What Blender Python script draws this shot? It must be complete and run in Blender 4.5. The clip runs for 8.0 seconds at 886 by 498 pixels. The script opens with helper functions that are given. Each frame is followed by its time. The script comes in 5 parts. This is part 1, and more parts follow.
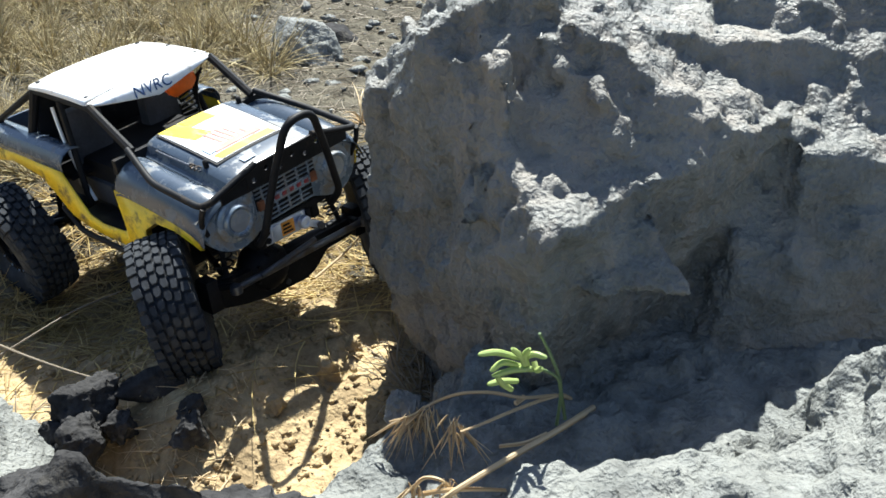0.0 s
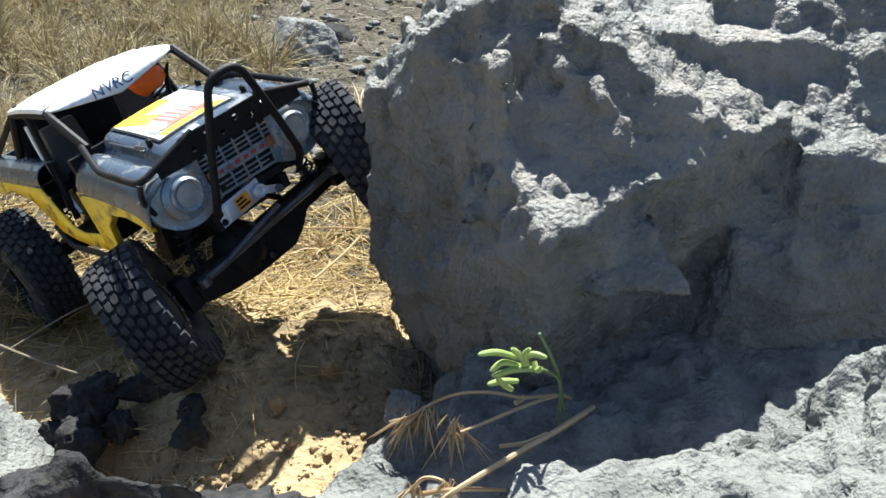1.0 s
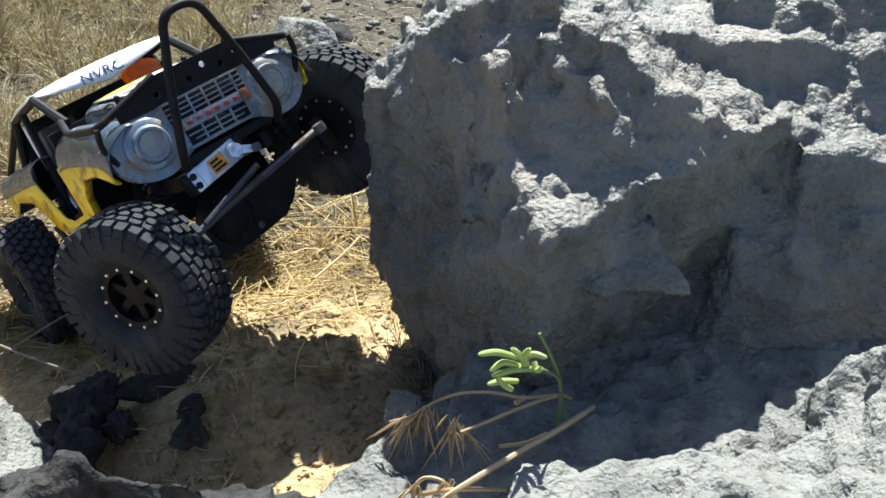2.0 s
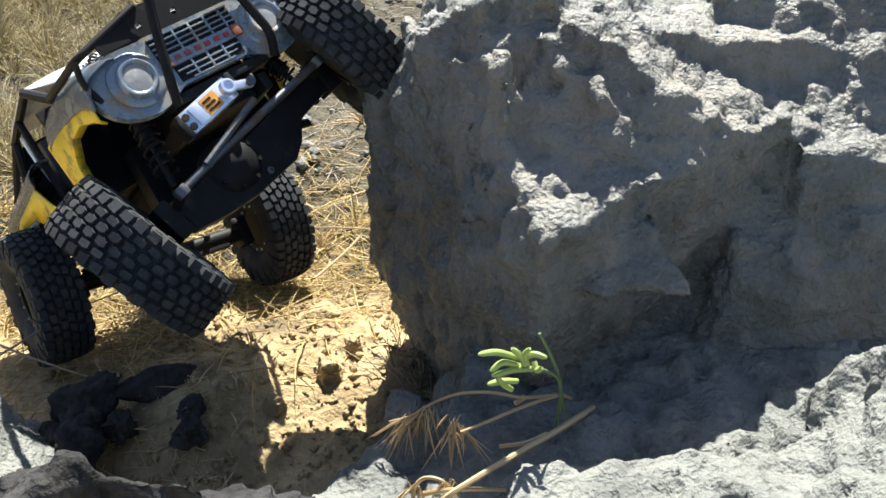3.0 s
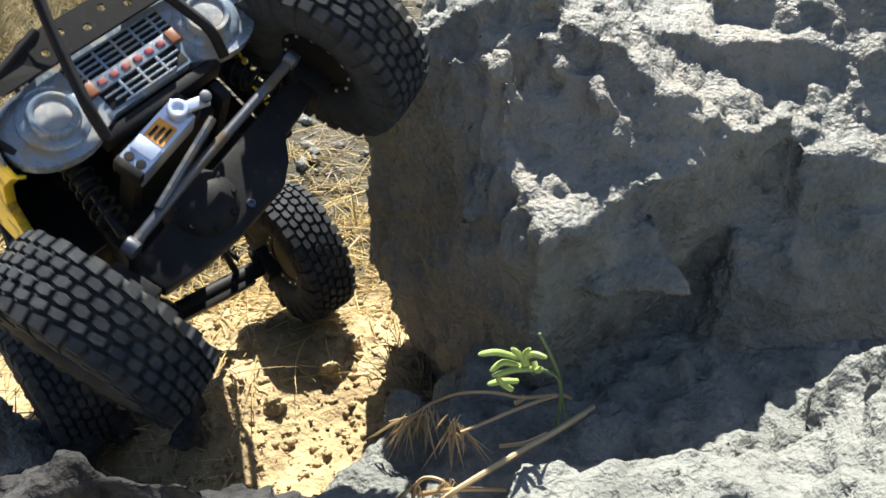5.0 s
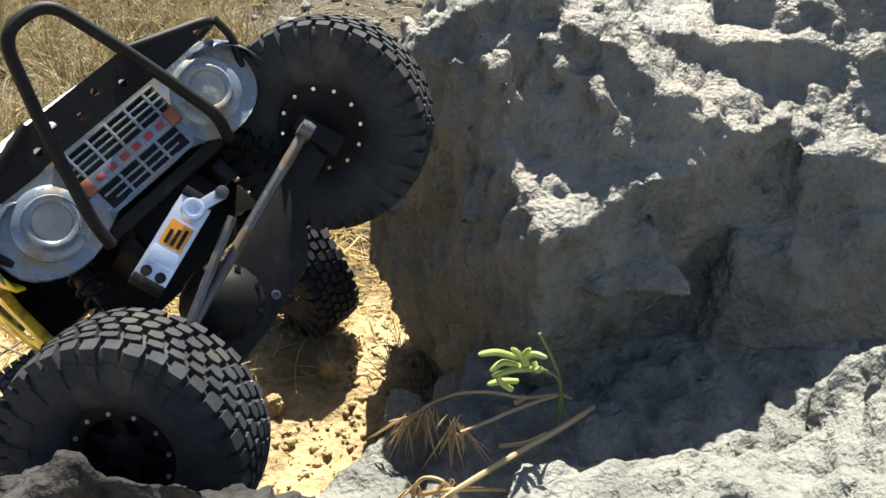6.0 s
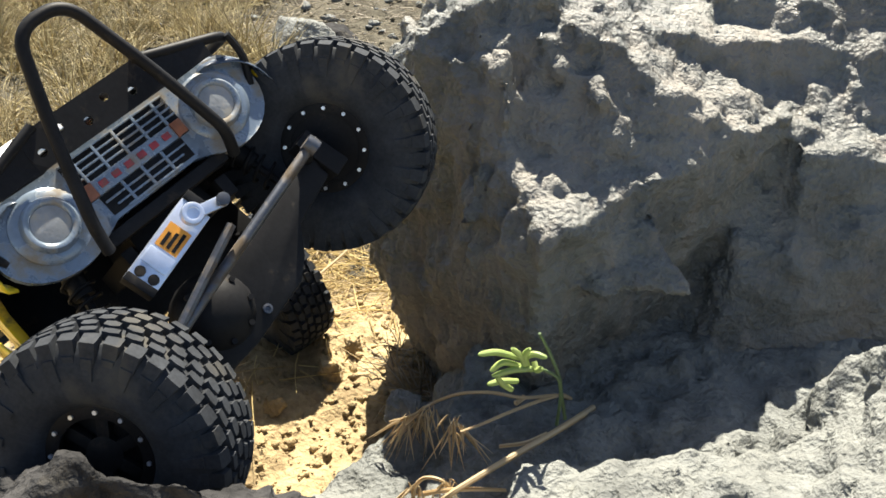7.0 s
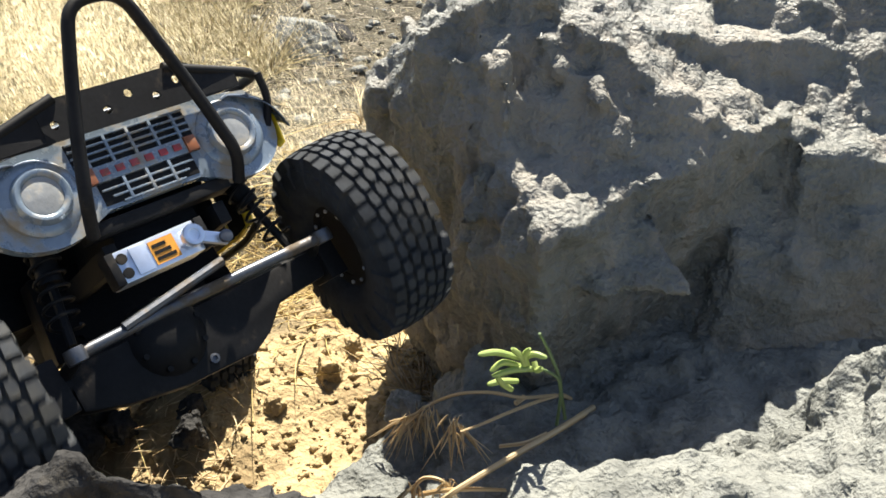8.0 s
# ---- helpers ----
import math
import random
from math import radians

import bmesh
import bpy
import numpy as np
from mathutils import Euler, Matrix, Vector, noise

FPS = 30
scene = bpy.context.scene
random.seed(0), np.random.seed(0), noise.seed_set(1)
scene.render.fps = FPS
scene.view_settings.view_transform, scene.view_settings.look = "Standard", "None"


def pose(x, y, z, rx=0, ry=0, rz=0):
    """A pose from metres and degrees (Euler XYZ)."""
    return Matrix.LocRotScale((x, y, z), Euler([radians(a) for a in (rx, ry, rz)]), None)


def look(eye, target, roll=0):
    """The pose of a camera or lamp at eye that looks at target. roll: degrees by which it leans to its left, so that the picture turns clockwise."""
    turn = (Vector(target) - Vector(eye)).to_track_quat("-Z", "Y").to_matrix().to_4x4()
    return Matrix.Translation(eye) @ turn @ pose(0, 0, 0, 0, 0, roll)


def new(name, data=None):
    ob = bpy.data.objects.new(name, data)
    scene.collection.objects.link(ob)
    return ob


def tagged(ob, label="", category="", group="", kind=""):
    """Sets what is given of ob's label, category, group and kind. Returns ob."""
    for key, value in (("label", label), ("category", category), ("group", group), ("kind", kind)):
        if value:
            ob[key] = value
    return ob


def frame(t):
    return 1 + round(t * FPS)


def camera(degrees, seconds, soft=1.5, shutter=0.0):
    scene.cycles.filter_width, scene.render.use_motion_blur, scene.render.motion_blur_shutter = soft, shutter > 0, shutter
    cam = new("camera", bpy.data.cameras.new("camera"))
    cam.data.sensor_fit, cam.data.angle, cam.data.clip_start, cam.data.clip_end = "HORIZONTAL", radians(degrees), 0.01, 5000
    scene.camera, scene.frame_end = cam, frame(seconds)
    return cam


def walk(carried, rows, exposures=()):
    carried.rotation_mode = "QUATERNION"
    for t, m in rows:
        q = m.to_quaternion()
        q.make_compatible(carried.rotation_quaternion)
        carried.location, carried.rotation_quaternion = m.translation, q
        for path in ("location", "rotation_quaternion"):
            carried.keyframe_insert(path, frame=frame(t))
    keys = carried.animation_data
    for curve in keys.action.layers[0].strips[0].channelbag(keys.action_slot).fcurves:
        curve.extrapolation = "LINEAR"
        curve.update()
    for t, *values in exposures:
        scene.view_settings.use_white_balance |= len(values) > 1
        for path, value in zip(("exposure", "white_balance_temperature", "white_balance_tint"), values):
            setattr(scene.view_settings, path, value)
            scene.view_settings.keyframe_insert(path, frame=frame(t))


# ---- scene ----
# One low sun behind the boulder, a still camera looking down at a toy truck that climbs it.
EYE = (0.0, 0.0, 0.56)
cam = camera(49.9, 8.0, soft=1.6, shutter=0.4)
STAND = look(EYE, (0.0, 0.8660, 0.06))
walk(cam, [(0.0, STAND), (8.0, STAND)], exposures=[(0.0, 1.60, 6050, 8), (1.7, 1.60, 6050, 8), (3.0, 1.72, 6420, 9), (4.7, 1.72, 6420, 9), (5.8, 1.72, 6900, 10), (8.0, 1.72, 6900, 10)])

SUN_ELEVATION, SUN_TURN = radians(55), radians(1.5)
world = bpy.data.worlds.new("sky")
scene.world = world
world.use_nodes = True
wn = world.node_tree.nodes
sky = wn.new("ShaderNodeTexSky")
sky.sky_type, sky.sun_disc = "NISHITA", False
sky.sun_elevation, sky.sun_rotation = SUN_ELEVATION, SUN_TURN
world.node_tree.links.new(sky.outputs[0], wn["Background"].inputs[0])
wn["Background"].inputs[1].default_value = 0.062
sun = new("sun", bpy.data.lights.new("sun", "SUN"))
sun.data.energy, sun.data.angle, sun.data.color = 5.0, radians(0.6), (1.0, 0.965, 0.86)
TOWARDS_SUN = Vector((math.sin(SUN_TURN) * math.cos(SUN_ELEVATION), math.cos(SUN_TURN) * math.cos(SUN_ELEVATION), math.sin(SUN_ELEVATION)))
sun.matrix_world = look(TOWARDS_SUN * 5, (0, 0, 0))


# ---- noise on arrays ----
def lattice(i, j, k, seed):
    h = (i * 374761393 + j * 668265263 + k * 2147483647 + seed * 1274126177) & 0xFFFFFFFF
    h = ((h ^ (h >> 13)) * 1274126177) & 0xFFFFFFFF
    h = ((h ^ (h >> 16)) * 2246822519) & 0xFFFFFFFF
    return ((h ^ (h >> 15)) & 0xFFFF) / 32767.5 - 1.0


def value_noise(p, seed=0):
    """Smooth noise in -1..1 at the rows of p (n, 3)."""
    c = np.floor(p).astype(np.int64)
    f = p - c
    f = f * f * f * (f * (f * 6 - 15) + 10)
    total = np.zeros(len(p))
    for a in (0, 1):
        for b in (0, 1):
            for d in (0, 1):
                w = (f[:, 0] if a else 1 - f[:, 0]) * (f[:, 1] if b else 1 - f[:, 1]) * (f[:, 2] if d else 1 - f[:, 2])
                total += w * lattice(c[:, 0] + a, c[:, 1] + b, c[:, 2] + d, seed)
    return total


def fbm(p, scale, octaves=4, seed=0, gain=0.5):
    p = np.asarray(p, float) * scale
    total, amp = np.zeros(len(p)), 1.0
    for o in range(octaves):
        total += amp * value_noise(p + 17.3 * o, seed + o)
        p, amp = p * 2.03, amp * gain
    return total


def smooth(a, b, x):
    t = np.clip((x - a) / (b - a), 0, 1)
    return t * t * (3 - 2 * t)


# ---- materials ----
def material(name, base, rough=0.8, metal=0.0, vary=0.25, scale=30.0, bump=0.3, bump_scale=200.0, dirt=None, dirt_scale=8.0, dirt_amount=0.5,
             spec=0.5, coat=0.0, bump_distance=0.002, dirt_rough=0.95):
    """A procedural surface: base colour with two scales of variation, a second colour (dust, wear) in patches, and fine relief."""
    m = bpy.data.materials.new(name)
    m.use_nodes = True
    n, l = m.node_tree.nodes, m.node_tree.links
    b = n["Principled BSDF"]
    b.inputs["Metallic"].default_value = metal
    b.inputs["Specular IOR Level"].default_value = spec
    b.inputs["Coat Weight"].default_value = coat
    co = n.new("ShaderNodeTexCoord")
    big, fine = n.new("ShaderNodeTexNoise"), n.new("ShaderNodeTexNoise")
    for t, s, d in ((big, scale, 4), (fine, bump_scale, 6)):
        t.inputs["Scale"].default_value, t.inputs["Detail"].default_value = s, d
        l.new(co.outputs["Object"], t.inputs["Vector"])
    ramp = n.new("ShaderNodeMapRange")
    ramp.inputs["From Min"].default_value, ramp.inputs["From Max"].default_value = 0.3, 0.7
    ramp.inputs["To Min"].default_value, ramp.inputs["To Max"].default_value = 1 - vary, 1 + vary
    l.new(big.outputs[0], ramp.inputs["Value"])
    ramp2 = n.new("ShaderNodeMapRange")
    ramp2.inputs["From Min"].default_value, ramp2.inputs["From Max"].default_value = 0.3, 0.7
    ramp2.inputs["To Min"].default_value, ramp2.inputs["To Max"].default_value = 1 - vary * 0.6, 1 + vary * 0.6
    l.new(fine.outputs[0], ramp2.inputs["Value"])
    mul = n.new("ShaderNodeMath")
    mul.operation = "MULTIPLY"
    l.new(ramp.outputs[0], mul.inputs[0]), l.new(ramp2.outputs[0], mul.inputs[1])
    tone = n.new("ShaderNodeMix")
    tone.data_type, tone.blend_type = "RGBA", "MULTIPLY"
    tone.inputs[0].default_value, tone.inputs[6].default_value = 1.0, (*base, 1)
    l.new(mul.outputs[0], tone.inputs[7])
    colour = tone.outputs[2]
    b.inputs["Roughness"].default_value = rough
    if dirt:
        spots = n.new("ShaderNodeTexNoise")
        spots.inputs["Scale"].default_value, spots.inputs["Detail"].default_value, spots.inputs["Roughness"].default_value = dirt_scale, 7, 0.65
        l.new(co.outputs["Object"], spots.inputs["Vector"])
        edge = n.new("ShaderNodeMapRange")
        edge.inputs["From Min"].default_value, edge.inputs["From Max"].default_value = 0.62 - 0.35 * dirt_amount, 0.74 - 0.3 * dirt_amount
        l.new(spots.outputs[0], edge.inputs["Value"])
        over = n.new("ShaderNodeMix")
        over.data_type = "RGBA"
        l.new(edge.outputs[0], over.inputs[0]), l.new(colour, over.inputs[6])
        over.inputs[7].default_value = (*dirt, 1)
        colour = over.outputs[2]
        mr = n.new("ShaderNodeMapRange")
        mr.inputs["To Min"].default_value, mr.inputs["To Max"].default_value = rough, dirt_rough
        l.new(edge.outputs[0], mr.inputs["Value"]), l.new(mr.outputs[0], b.inputs["Roughness"])
    l.new(colour, b.inputs["Base Color"])
    if bump:
        bn = n.new("ShaderNodeBump")
        bn.inputs["Strength"].default_value, bn.inputs["Distance"].default_value = bump, bump_distance
        l.new(fine.outputs[0], bn.inputs["Height"]), l.new(bn.outputs[0], b.inputs["Normal"])
    return m


M_BASALT = material("basalt", (0.136, 0.139, 0.129), 0.50, vary=0.3, scale=14, bump=1.0, bump_scale=210, bump_distance=0.006, dirt=(0.20, 0.19, 0.17), dirt_scale=7, dirt_amount=0.35, dirt_rough=0.75)


def streaked(m, colour, amount):
    """Upright weathering streaks of a second colour."""
    n, l = m.node_tree.nodes, m.node_tree.links
    b = n["Principled BSDF"]
    was = b.inputs["Base Color"].links[0].from_socket
    co, mp, t = n.new("ShaderNodeTexCoord"), n.new("ShaderNodeMapping"), n.new("ShaderNodeTexNoise")
    mp.inputs["Scale"].default_value = (1, 1, 0.09)
    t.inputs["Scale"].default_value, t.inputs["Detail"].default_value = 60, 5
    l.new(co.outputs["Object"], mp.inputs[0]), l.new(mp.outputs[0], t.inputs["Vector"])
    edge = n.new("ShaderNodeMapRange")
    edge.inputs["From Min"].default_value, edge.inputs["From Max"].default_value, edge.inputs["To Max"].default_value = 0.48, 0.66, amount
    l.new(t.outputs[0], edge.inputs["Value"])
    mix = n.new("ShaderNodeMix")
    mix.data_type = "RGBA"
    mix.inputs[7].default_value = (*colour, 1)
    l.new(edge.outputs[0], mix.inputs[0]), l.new(was, mix.inputs[6]), l.new(mix.outputs[2], b.inputs["Base Color"])


streaked(M_BASALT, (0.21, 0.185, 0.155), 0.55)
M_PALE_ROCK = material("pale_basalt", (0.130, 0.136, 0.128), 0.7, vary=0.4, scale=25, bump=1.0, bump_scale=190, bump_distance=0.007, dirt=(0.20, 0.205, 0.19), dirt_scale=14, dirt_amount=0.5)
M_LAVA = material("dark_lava", (0.036, 0.035, 0.035), 0.95, spec=0.1, vary=0.4, scale=30, bump=0.9, bump_scale=190, bump_distance=0.004, dirt=(0.13, 0.115, 0.09), dirt_scale=16, dirt_amount=0.10)
M_DIRT = material("dirt", (0.345, 0.258, 0.142), 0.95, vary=0.3, scale=9, bump=1.0, bump_scale=160, bump_distance=0.005, dirt=(0.235, 0.172, 0.095), dirt_scale=22, dirt_amount=0.35, spec=0.2)


def soil_and_shade_zones(m):
    """Greyer, stonier soil on the open ground behind, with a ragged edge to the tan dirt; shadows lying there are
    darkened into its colour.
    """
    n, l = m.node_tree.nodes, m.node_tree.links
    b = n["Principled BSDF"]
    was = b.inputs["Base Color"].links[0].from_socket
    co, sep, wobble = n.new("ShaderNodeTexCoord"), n.new("ShaderNodeSeparateXYZ"), n.new("ShaderNodeTexNoise")
    l.new(co.outputs["Object"], sep.inputs[0]), l.new(co.outputs["Object"], wobble.inputs["Vector"])
    wobble.inputs["Scale"].default_value, wobble.inputs["Detail"].default_value = 7, 6
    add = n.new("ShaderNodeMath")
    l.new(sep.outputs["Y"], add.inputs[0]), l.new(wobble.outputs[0], add.inputs[1])
    edge = n.new("ShaderNodeMapRange")
    edge.inputs["From Min"].default_value, edge.inputs["From Max"].default_value = 1.30, 1.52
    edge.inputs["To Max"].default_value = 0.95
    l.new(add.outputs[0], edge.inputs["Value"])
    grey = n.new("ShaderNodeMix")
    grey.data_type, grey.blend_type = "RGBA", "MULTIPLY"
    grey.inputs[7].default_value = (0.21, 0.26, 0.36, 1)
    l.new(edge.outputs[0], grey.inputs[0]), l.new(was, grey.inputs[6]), l.new(grey.outputs[2], b.inputs["Base Color"])


soil_and_shade_zones(M_DIRT)
M_STRAW = material("straw", (0.50, 0.37, 0.16), 0.7, vary=0.45, scale=14, bump=0)
M_RUBBER = material("tyre_rubber", (0.029, 0.032, 0.037), 0.85, spec=0.2, vary=0.3, scale=60, bump=0.3, bump_scale=500, bump_distance=0.0006, dirt=(0.062, 0.059, 0.053), dirt_scale=26, dirt_amount=0.25)
M_YELLOW = material("yellow_paint", (0.72, 0.50, 0.015), 0.4, vary=0.12, scale=30, bump=0.1, bump_scale=300, bump_distance=0.0005, dirt=(0.12, 0.09, 0.05), dirt_scale=38, dirt_amount=0.28)
M_GREY = material("grey_paint", (0.046, 0.062, 0.086), 0.24, vary=0.15, scale=30, bump=0.1, bump_scale=300, bump_distance=0.0005, dirt=(0.20, 0.20, 0.19), dirt_scale=40, dirt_amount=0.22)
M_SILVER = material("silver_plastic", (0.175, 0.22, 0.275), 0.26, metal=0.3, vary=0.12, scale=40, bump=0.1, bump_scale=300, bump_distance=0.0005, dirt=(0.24, 0.21, 0.17), dirt_scale=45, dirt_amount=0.42)
M_WHITE = material("white_lexan", (0.80, 0.80, 0.79), 0.3, vary=0.06, scale=20, bump=0.05, bump_scale=200, bump_distance=0.0005, dirt=(0.45, 0.42, 0.37), dirt_scale=40, dirt_amount=0.2)
M_BLACK = material("black_metal", (0.010, 0.010, 0.011), 0.55, spec=0.14, metal=0.0, vary=0.3, scale=40, bump=0.15, bump_scale=400, bump_distance=0.0005, dirt=(0.045, 0.036, 0.028), dirt_scale=50, dirt_amount=0.08)
M_STEEL = material("worn_steel", (0.085, 0.092, 0.108), 0.42, metal=0.75, vary=0.2, scale=60, bump=0.1, bump_scale=400, bump_distance=0.0004, dirt=(0.14, 0.11, 0.08), dirt_scale=50, dirt_amount=0.35)
M_ALU = material("blue_grey_aluminium", (0.60, 0.66, 0.78), 0.32, metal=0.7, vary=0.1, scale=60, bump=0.05, bump_scale=300, bump_distance=0.0003)
M_ORANGE = material("orange_vinyl", (0.95, 0.16, 0.01), 0.5, vary=0.1, scale=60, bump=0.3, bump_scale=150, bump_distance=0.001)


# ---- builders ----
def mesh_from(name, verts, faces, mat, smooth_shade=True):
    """A mesh from arrays of points and of faces with equally many corners."""
    v, f = np.asarray(verts, np.float32), np.asarray(faces, np.int32)
    me = bpy.data.meshes.new(name)
    me.vertices.add(len(v))
    me.vertices.foreach_set("co", v.ravel())
    me.loops.add(f.size)
    me.loops.foreach_set("vertex_index", f.ravel())
    me.polygons.add(len(f))
    me.polygons.foreach_set("loop_start", np.arange(0, f.size, f.shape[1], dtype=np.int32))
    me.materials.append(mat)
    if smooth_shade:
        me.polygons.foreach_set("use_smooth", np.ones(len(f), bool))
    me.update(calc_edges=True)
    return me


def surface_net(lo, hi, step, field):
    """Vertices and quads of the zero level of field(points) in a box."""
    n = [int(math.ceil((hi[a] - lo[a]) / step)) + 1 for a in range(3)]
    ax = [lo[a] + step * np.arange(n[a]) for a in range(3)]
    g = np.stack(np.meshgrid(*ax, indexing="ij"), -1)
    d = field(g.reshape(-1, 3)).reshape(n)
    inside = d < 0
    c = [slice(0, -1), slice(1, None)]
    corner = np.stack([inside[c[a], c[b], c[e]] for a in (0, 1) for b in (0, 1) for e in (0, 1)])
    count = corner.sum(0)
    cell = (count > 0) & (count < 8)
    index = -np.ones(cell.shape, int)
    index[cell] = np.arange(cell.sum())
    ijk = np.argwhere(cell)
    acc, num = np.zeros((len(ijk), 3)), np.zeros(len(ijk))
    for axis in range(3):
        for a in (0, 1):
            for b in (0, 1):
                o = [0, 0, 0]
                o[(axis + 1) % 3], o[(axis + 2) % 3] = a, b
                p = ijk + o
                q = p.copy()
                q[:, axis] += 1
                d0, d1 = d[tuple(p.T)], d[tuple(q.T)]
                cross = (d0 < 0) != (d1 < 0)
                t = np.where(cross, d0 / np.where(cross, d0 - d1, 1), 0)
                pt = p.astype(float)
                pt[:, axis] += t
                acc[cross] += pt[cross]
                num[cross] += 1
    verts = np.array(lo) + step * acc / num[:, None]
    quads = []
    for axis in range(3):
        s0, s1 = [slice(None)] * 3, [slice(None)] * 3
        s0[axis], s1[axis] = slice(0, -1), slice(1, None)
        edge = np.argwhere(inside[tuple(s0)] != inside[tuple(s1)])
        u, v = (axis + 1) % 3, (axis + 2) % 3
        ok = (edge[:, u] > 0) & (edge[:, v] > 0) & (edge[:, u] < n[u] - 1) & (edge[:, v] < n[v] - 1)
        edge = edge[ok]
        ids = []
        for a, b in ((1, 1), (0, 1), (0, 0), (1, 0)):
            e = edge.copy()
            e[:, u] -= a
            e[:, v] -= b
            ids.append(index[tuple(e.T)])
        q = np.stack(ids, 1)
        flip = ~inside[tuple(edge.T)]
        q[flip] = q[flip][:, ::-1]
        quads.append(q)
    return verts, np.concatenate(quads)


def cut(p, planes):
    """A convex block: the signed distance to the planes (point, outward normal)."""
    d = np.full(len(p), -1e9)
    for at, nrm in planes:
        nrm = np.array(nrm, float)
        d = np.maximum(d, (p - np.array(at)) @ (nrm / np.linalg.norm(nrm)))
    return d


def blend(a, b, k):
    h = np.clip(0.5 + 0.5 * (b - a) / k, 0, 1)
    return b * (1 - h) + a * h - k * h * (1 - h)


def normals_of(verts, quads):
    a, b, c, d = (verts[quads[:, i]] for i in range(4))
    fn = np.cross(c - a, d - b)
    vn = np.zeros_like(verts)
    for i in range(4):
        np.add.at(vn, quads[:, i], fn)
    return vn / (np.linalg.norm(vn, axis=1, keepdims=True) + 1e-12)


def part(name, bm, mat, parent, label="", shade=True, bevel=0.0):
    """Links a bmesh as one mesh under a thing or a part."""
    if bevel:
        bmesh.ops.bevel(bm, geom=[e for e in bm.edges if len(e.link_faces) == 2 and e.calc_face_angle(0) > 0.5], offset=bevel, segments=2, affect="EDGES", profile=0.6)
    bm.normal_update()
    me = bpy.data.meshes.new(name)
    bm.to_mesh(me)
    bm.free()
    for m in (mat if isinstance(mat, (list, tuple)) else [mat]):
        me.materials.append(m)
    if shade:
        me.polygons.foreach_set("use_smooth", [True] * len(me.polygons))
        me.set_sharp_from_angle(angle=radians(38))
    ob = new(name, me)
    ob.parent = parent
    if label:
        tagged(ob, label)
    return ob


def box(bm, x0, x1, y0, y1, z0, z1, m=None, taper=None):
    """A box, tapered to the top by (sx, sy) about its middle."""
    cx, cy = (x0 + x1) / 2, (y0 + y1) / 2
    v = []
    for z in (z0, z1):
        for x, y in ((x0, y0), (x1, y0), (x1, y1), (x0, y1)):
            if taper and z == z1:
                x, y = cx + (x - cx) * taper[0], cy + (y - cy) * taper[1]
            co = Vector((x, y, z))
            v.append(bm.verts.new(m @ co if m else co))
    for f in ((0, 3, 2, 1), (4, 5, 6, 7), (0, 1, 5, 4), (1, 2, 6, 5), (2, 3, 7, 6), (3, 0, 4, 7)):
        bm.faces.new([v[i] for i in f])
    return bm


def tube(bm, path, radius, sides=10, closed=False, radii=None):
    """A round bar along a path of points."""
    pts = [Vector(p) for p in path]
    rings, last = [], None
    for i, p in enumerate(pts):
        a = pts[i - 1] if i or closed else p
        b = pts[(i + 1) % len(pts)] if i < len(pts) - 1 or closed else p
        d = (b - a).normalized()
        side = (last - d * last.dot(d)) if last else d.orthogonal()
        side.normalize()
        last = side
        up = d.cross(side)
        r = radii[i] if radii else radius
        rings.append([bm.verts.new(p + r * (math.cos(2 * math.pi * k / sides) * side + math.sin(2 * math.pi * k / sides) * up)) for k in range(sides)])
    for i in range(len(rings) - (0 if closed else 1)):
        a, b = rings[i], rings[(i + 1) % len(rings)]
        for k in range(sides):
            bm.faces.new((a[k], a[(k + 1) % sides], b[(k + 1) % sides], b[k]))
    if not closed:
        bm.faces.new(rings[0][::-1]), bm.faces.new(rings[-1])
    return bm


def arc(points, radius=0.012, steps=5):
    """A path with its corners rounded."""
    pts = [Vector(p) for p in points]
    out = [pts[0]]
    for a, b, c in zip(pts, pts[1:], pts[2:]):
        r = min(radius, (a - b).length * 0.45, (c - b).length * 0.45)
        p, q = b + (a - b).normalized() * r, b + (c - b).normalized() * r
        for s in range(steps + 1):
            t = s / steps
            out.append(p * (1 - t) ** 2 + b * 2 * t * (1 - t) + q * t * t)
    return out + [pts[-1]]


def lathe(bm, profile, axis="x", at=(0, 0, 0), sides=32, m=None):
    """A body turned from (radius, along) pairs."""
    rings = []
    for r, s in profile:
        ring = []
        for k in range(sides):
            u, w = r * math.cos(2 * math.pi * k / sides), r * math.sin(2 * math.pi * k / sides)
            co = Vector((s, u, w)) if axis == "x" else Vector((w, s, u)) if axis == "y" else Vector((u, w, s))
            co = co + Vector(at)
            ring.append(bm.verts.new(m @ co if m else co))
        rings.append(ring)
    for a, b in zip(rings, rings[1:]):
        for k in range(sides):
            bm.faces.new((a[k], a[(k + 1) % sides], b[(k + 1) % sides], b[k]))
    bm.faces.new(rings[0][::-1]), bm.faces.new(rings[-1])
    return bm


def fix(bm):
    bmesh.ops.recalc_face_normals(bm, faces=bm.faces)
    return bm


# ---- ground and rocks ----
def bump_at(p, x, y, h, r):
    return h * np.exp(-((p[:, 0] - x) ** 2 + (p[:, 1] - y) ** 2) / (2 * r * r))


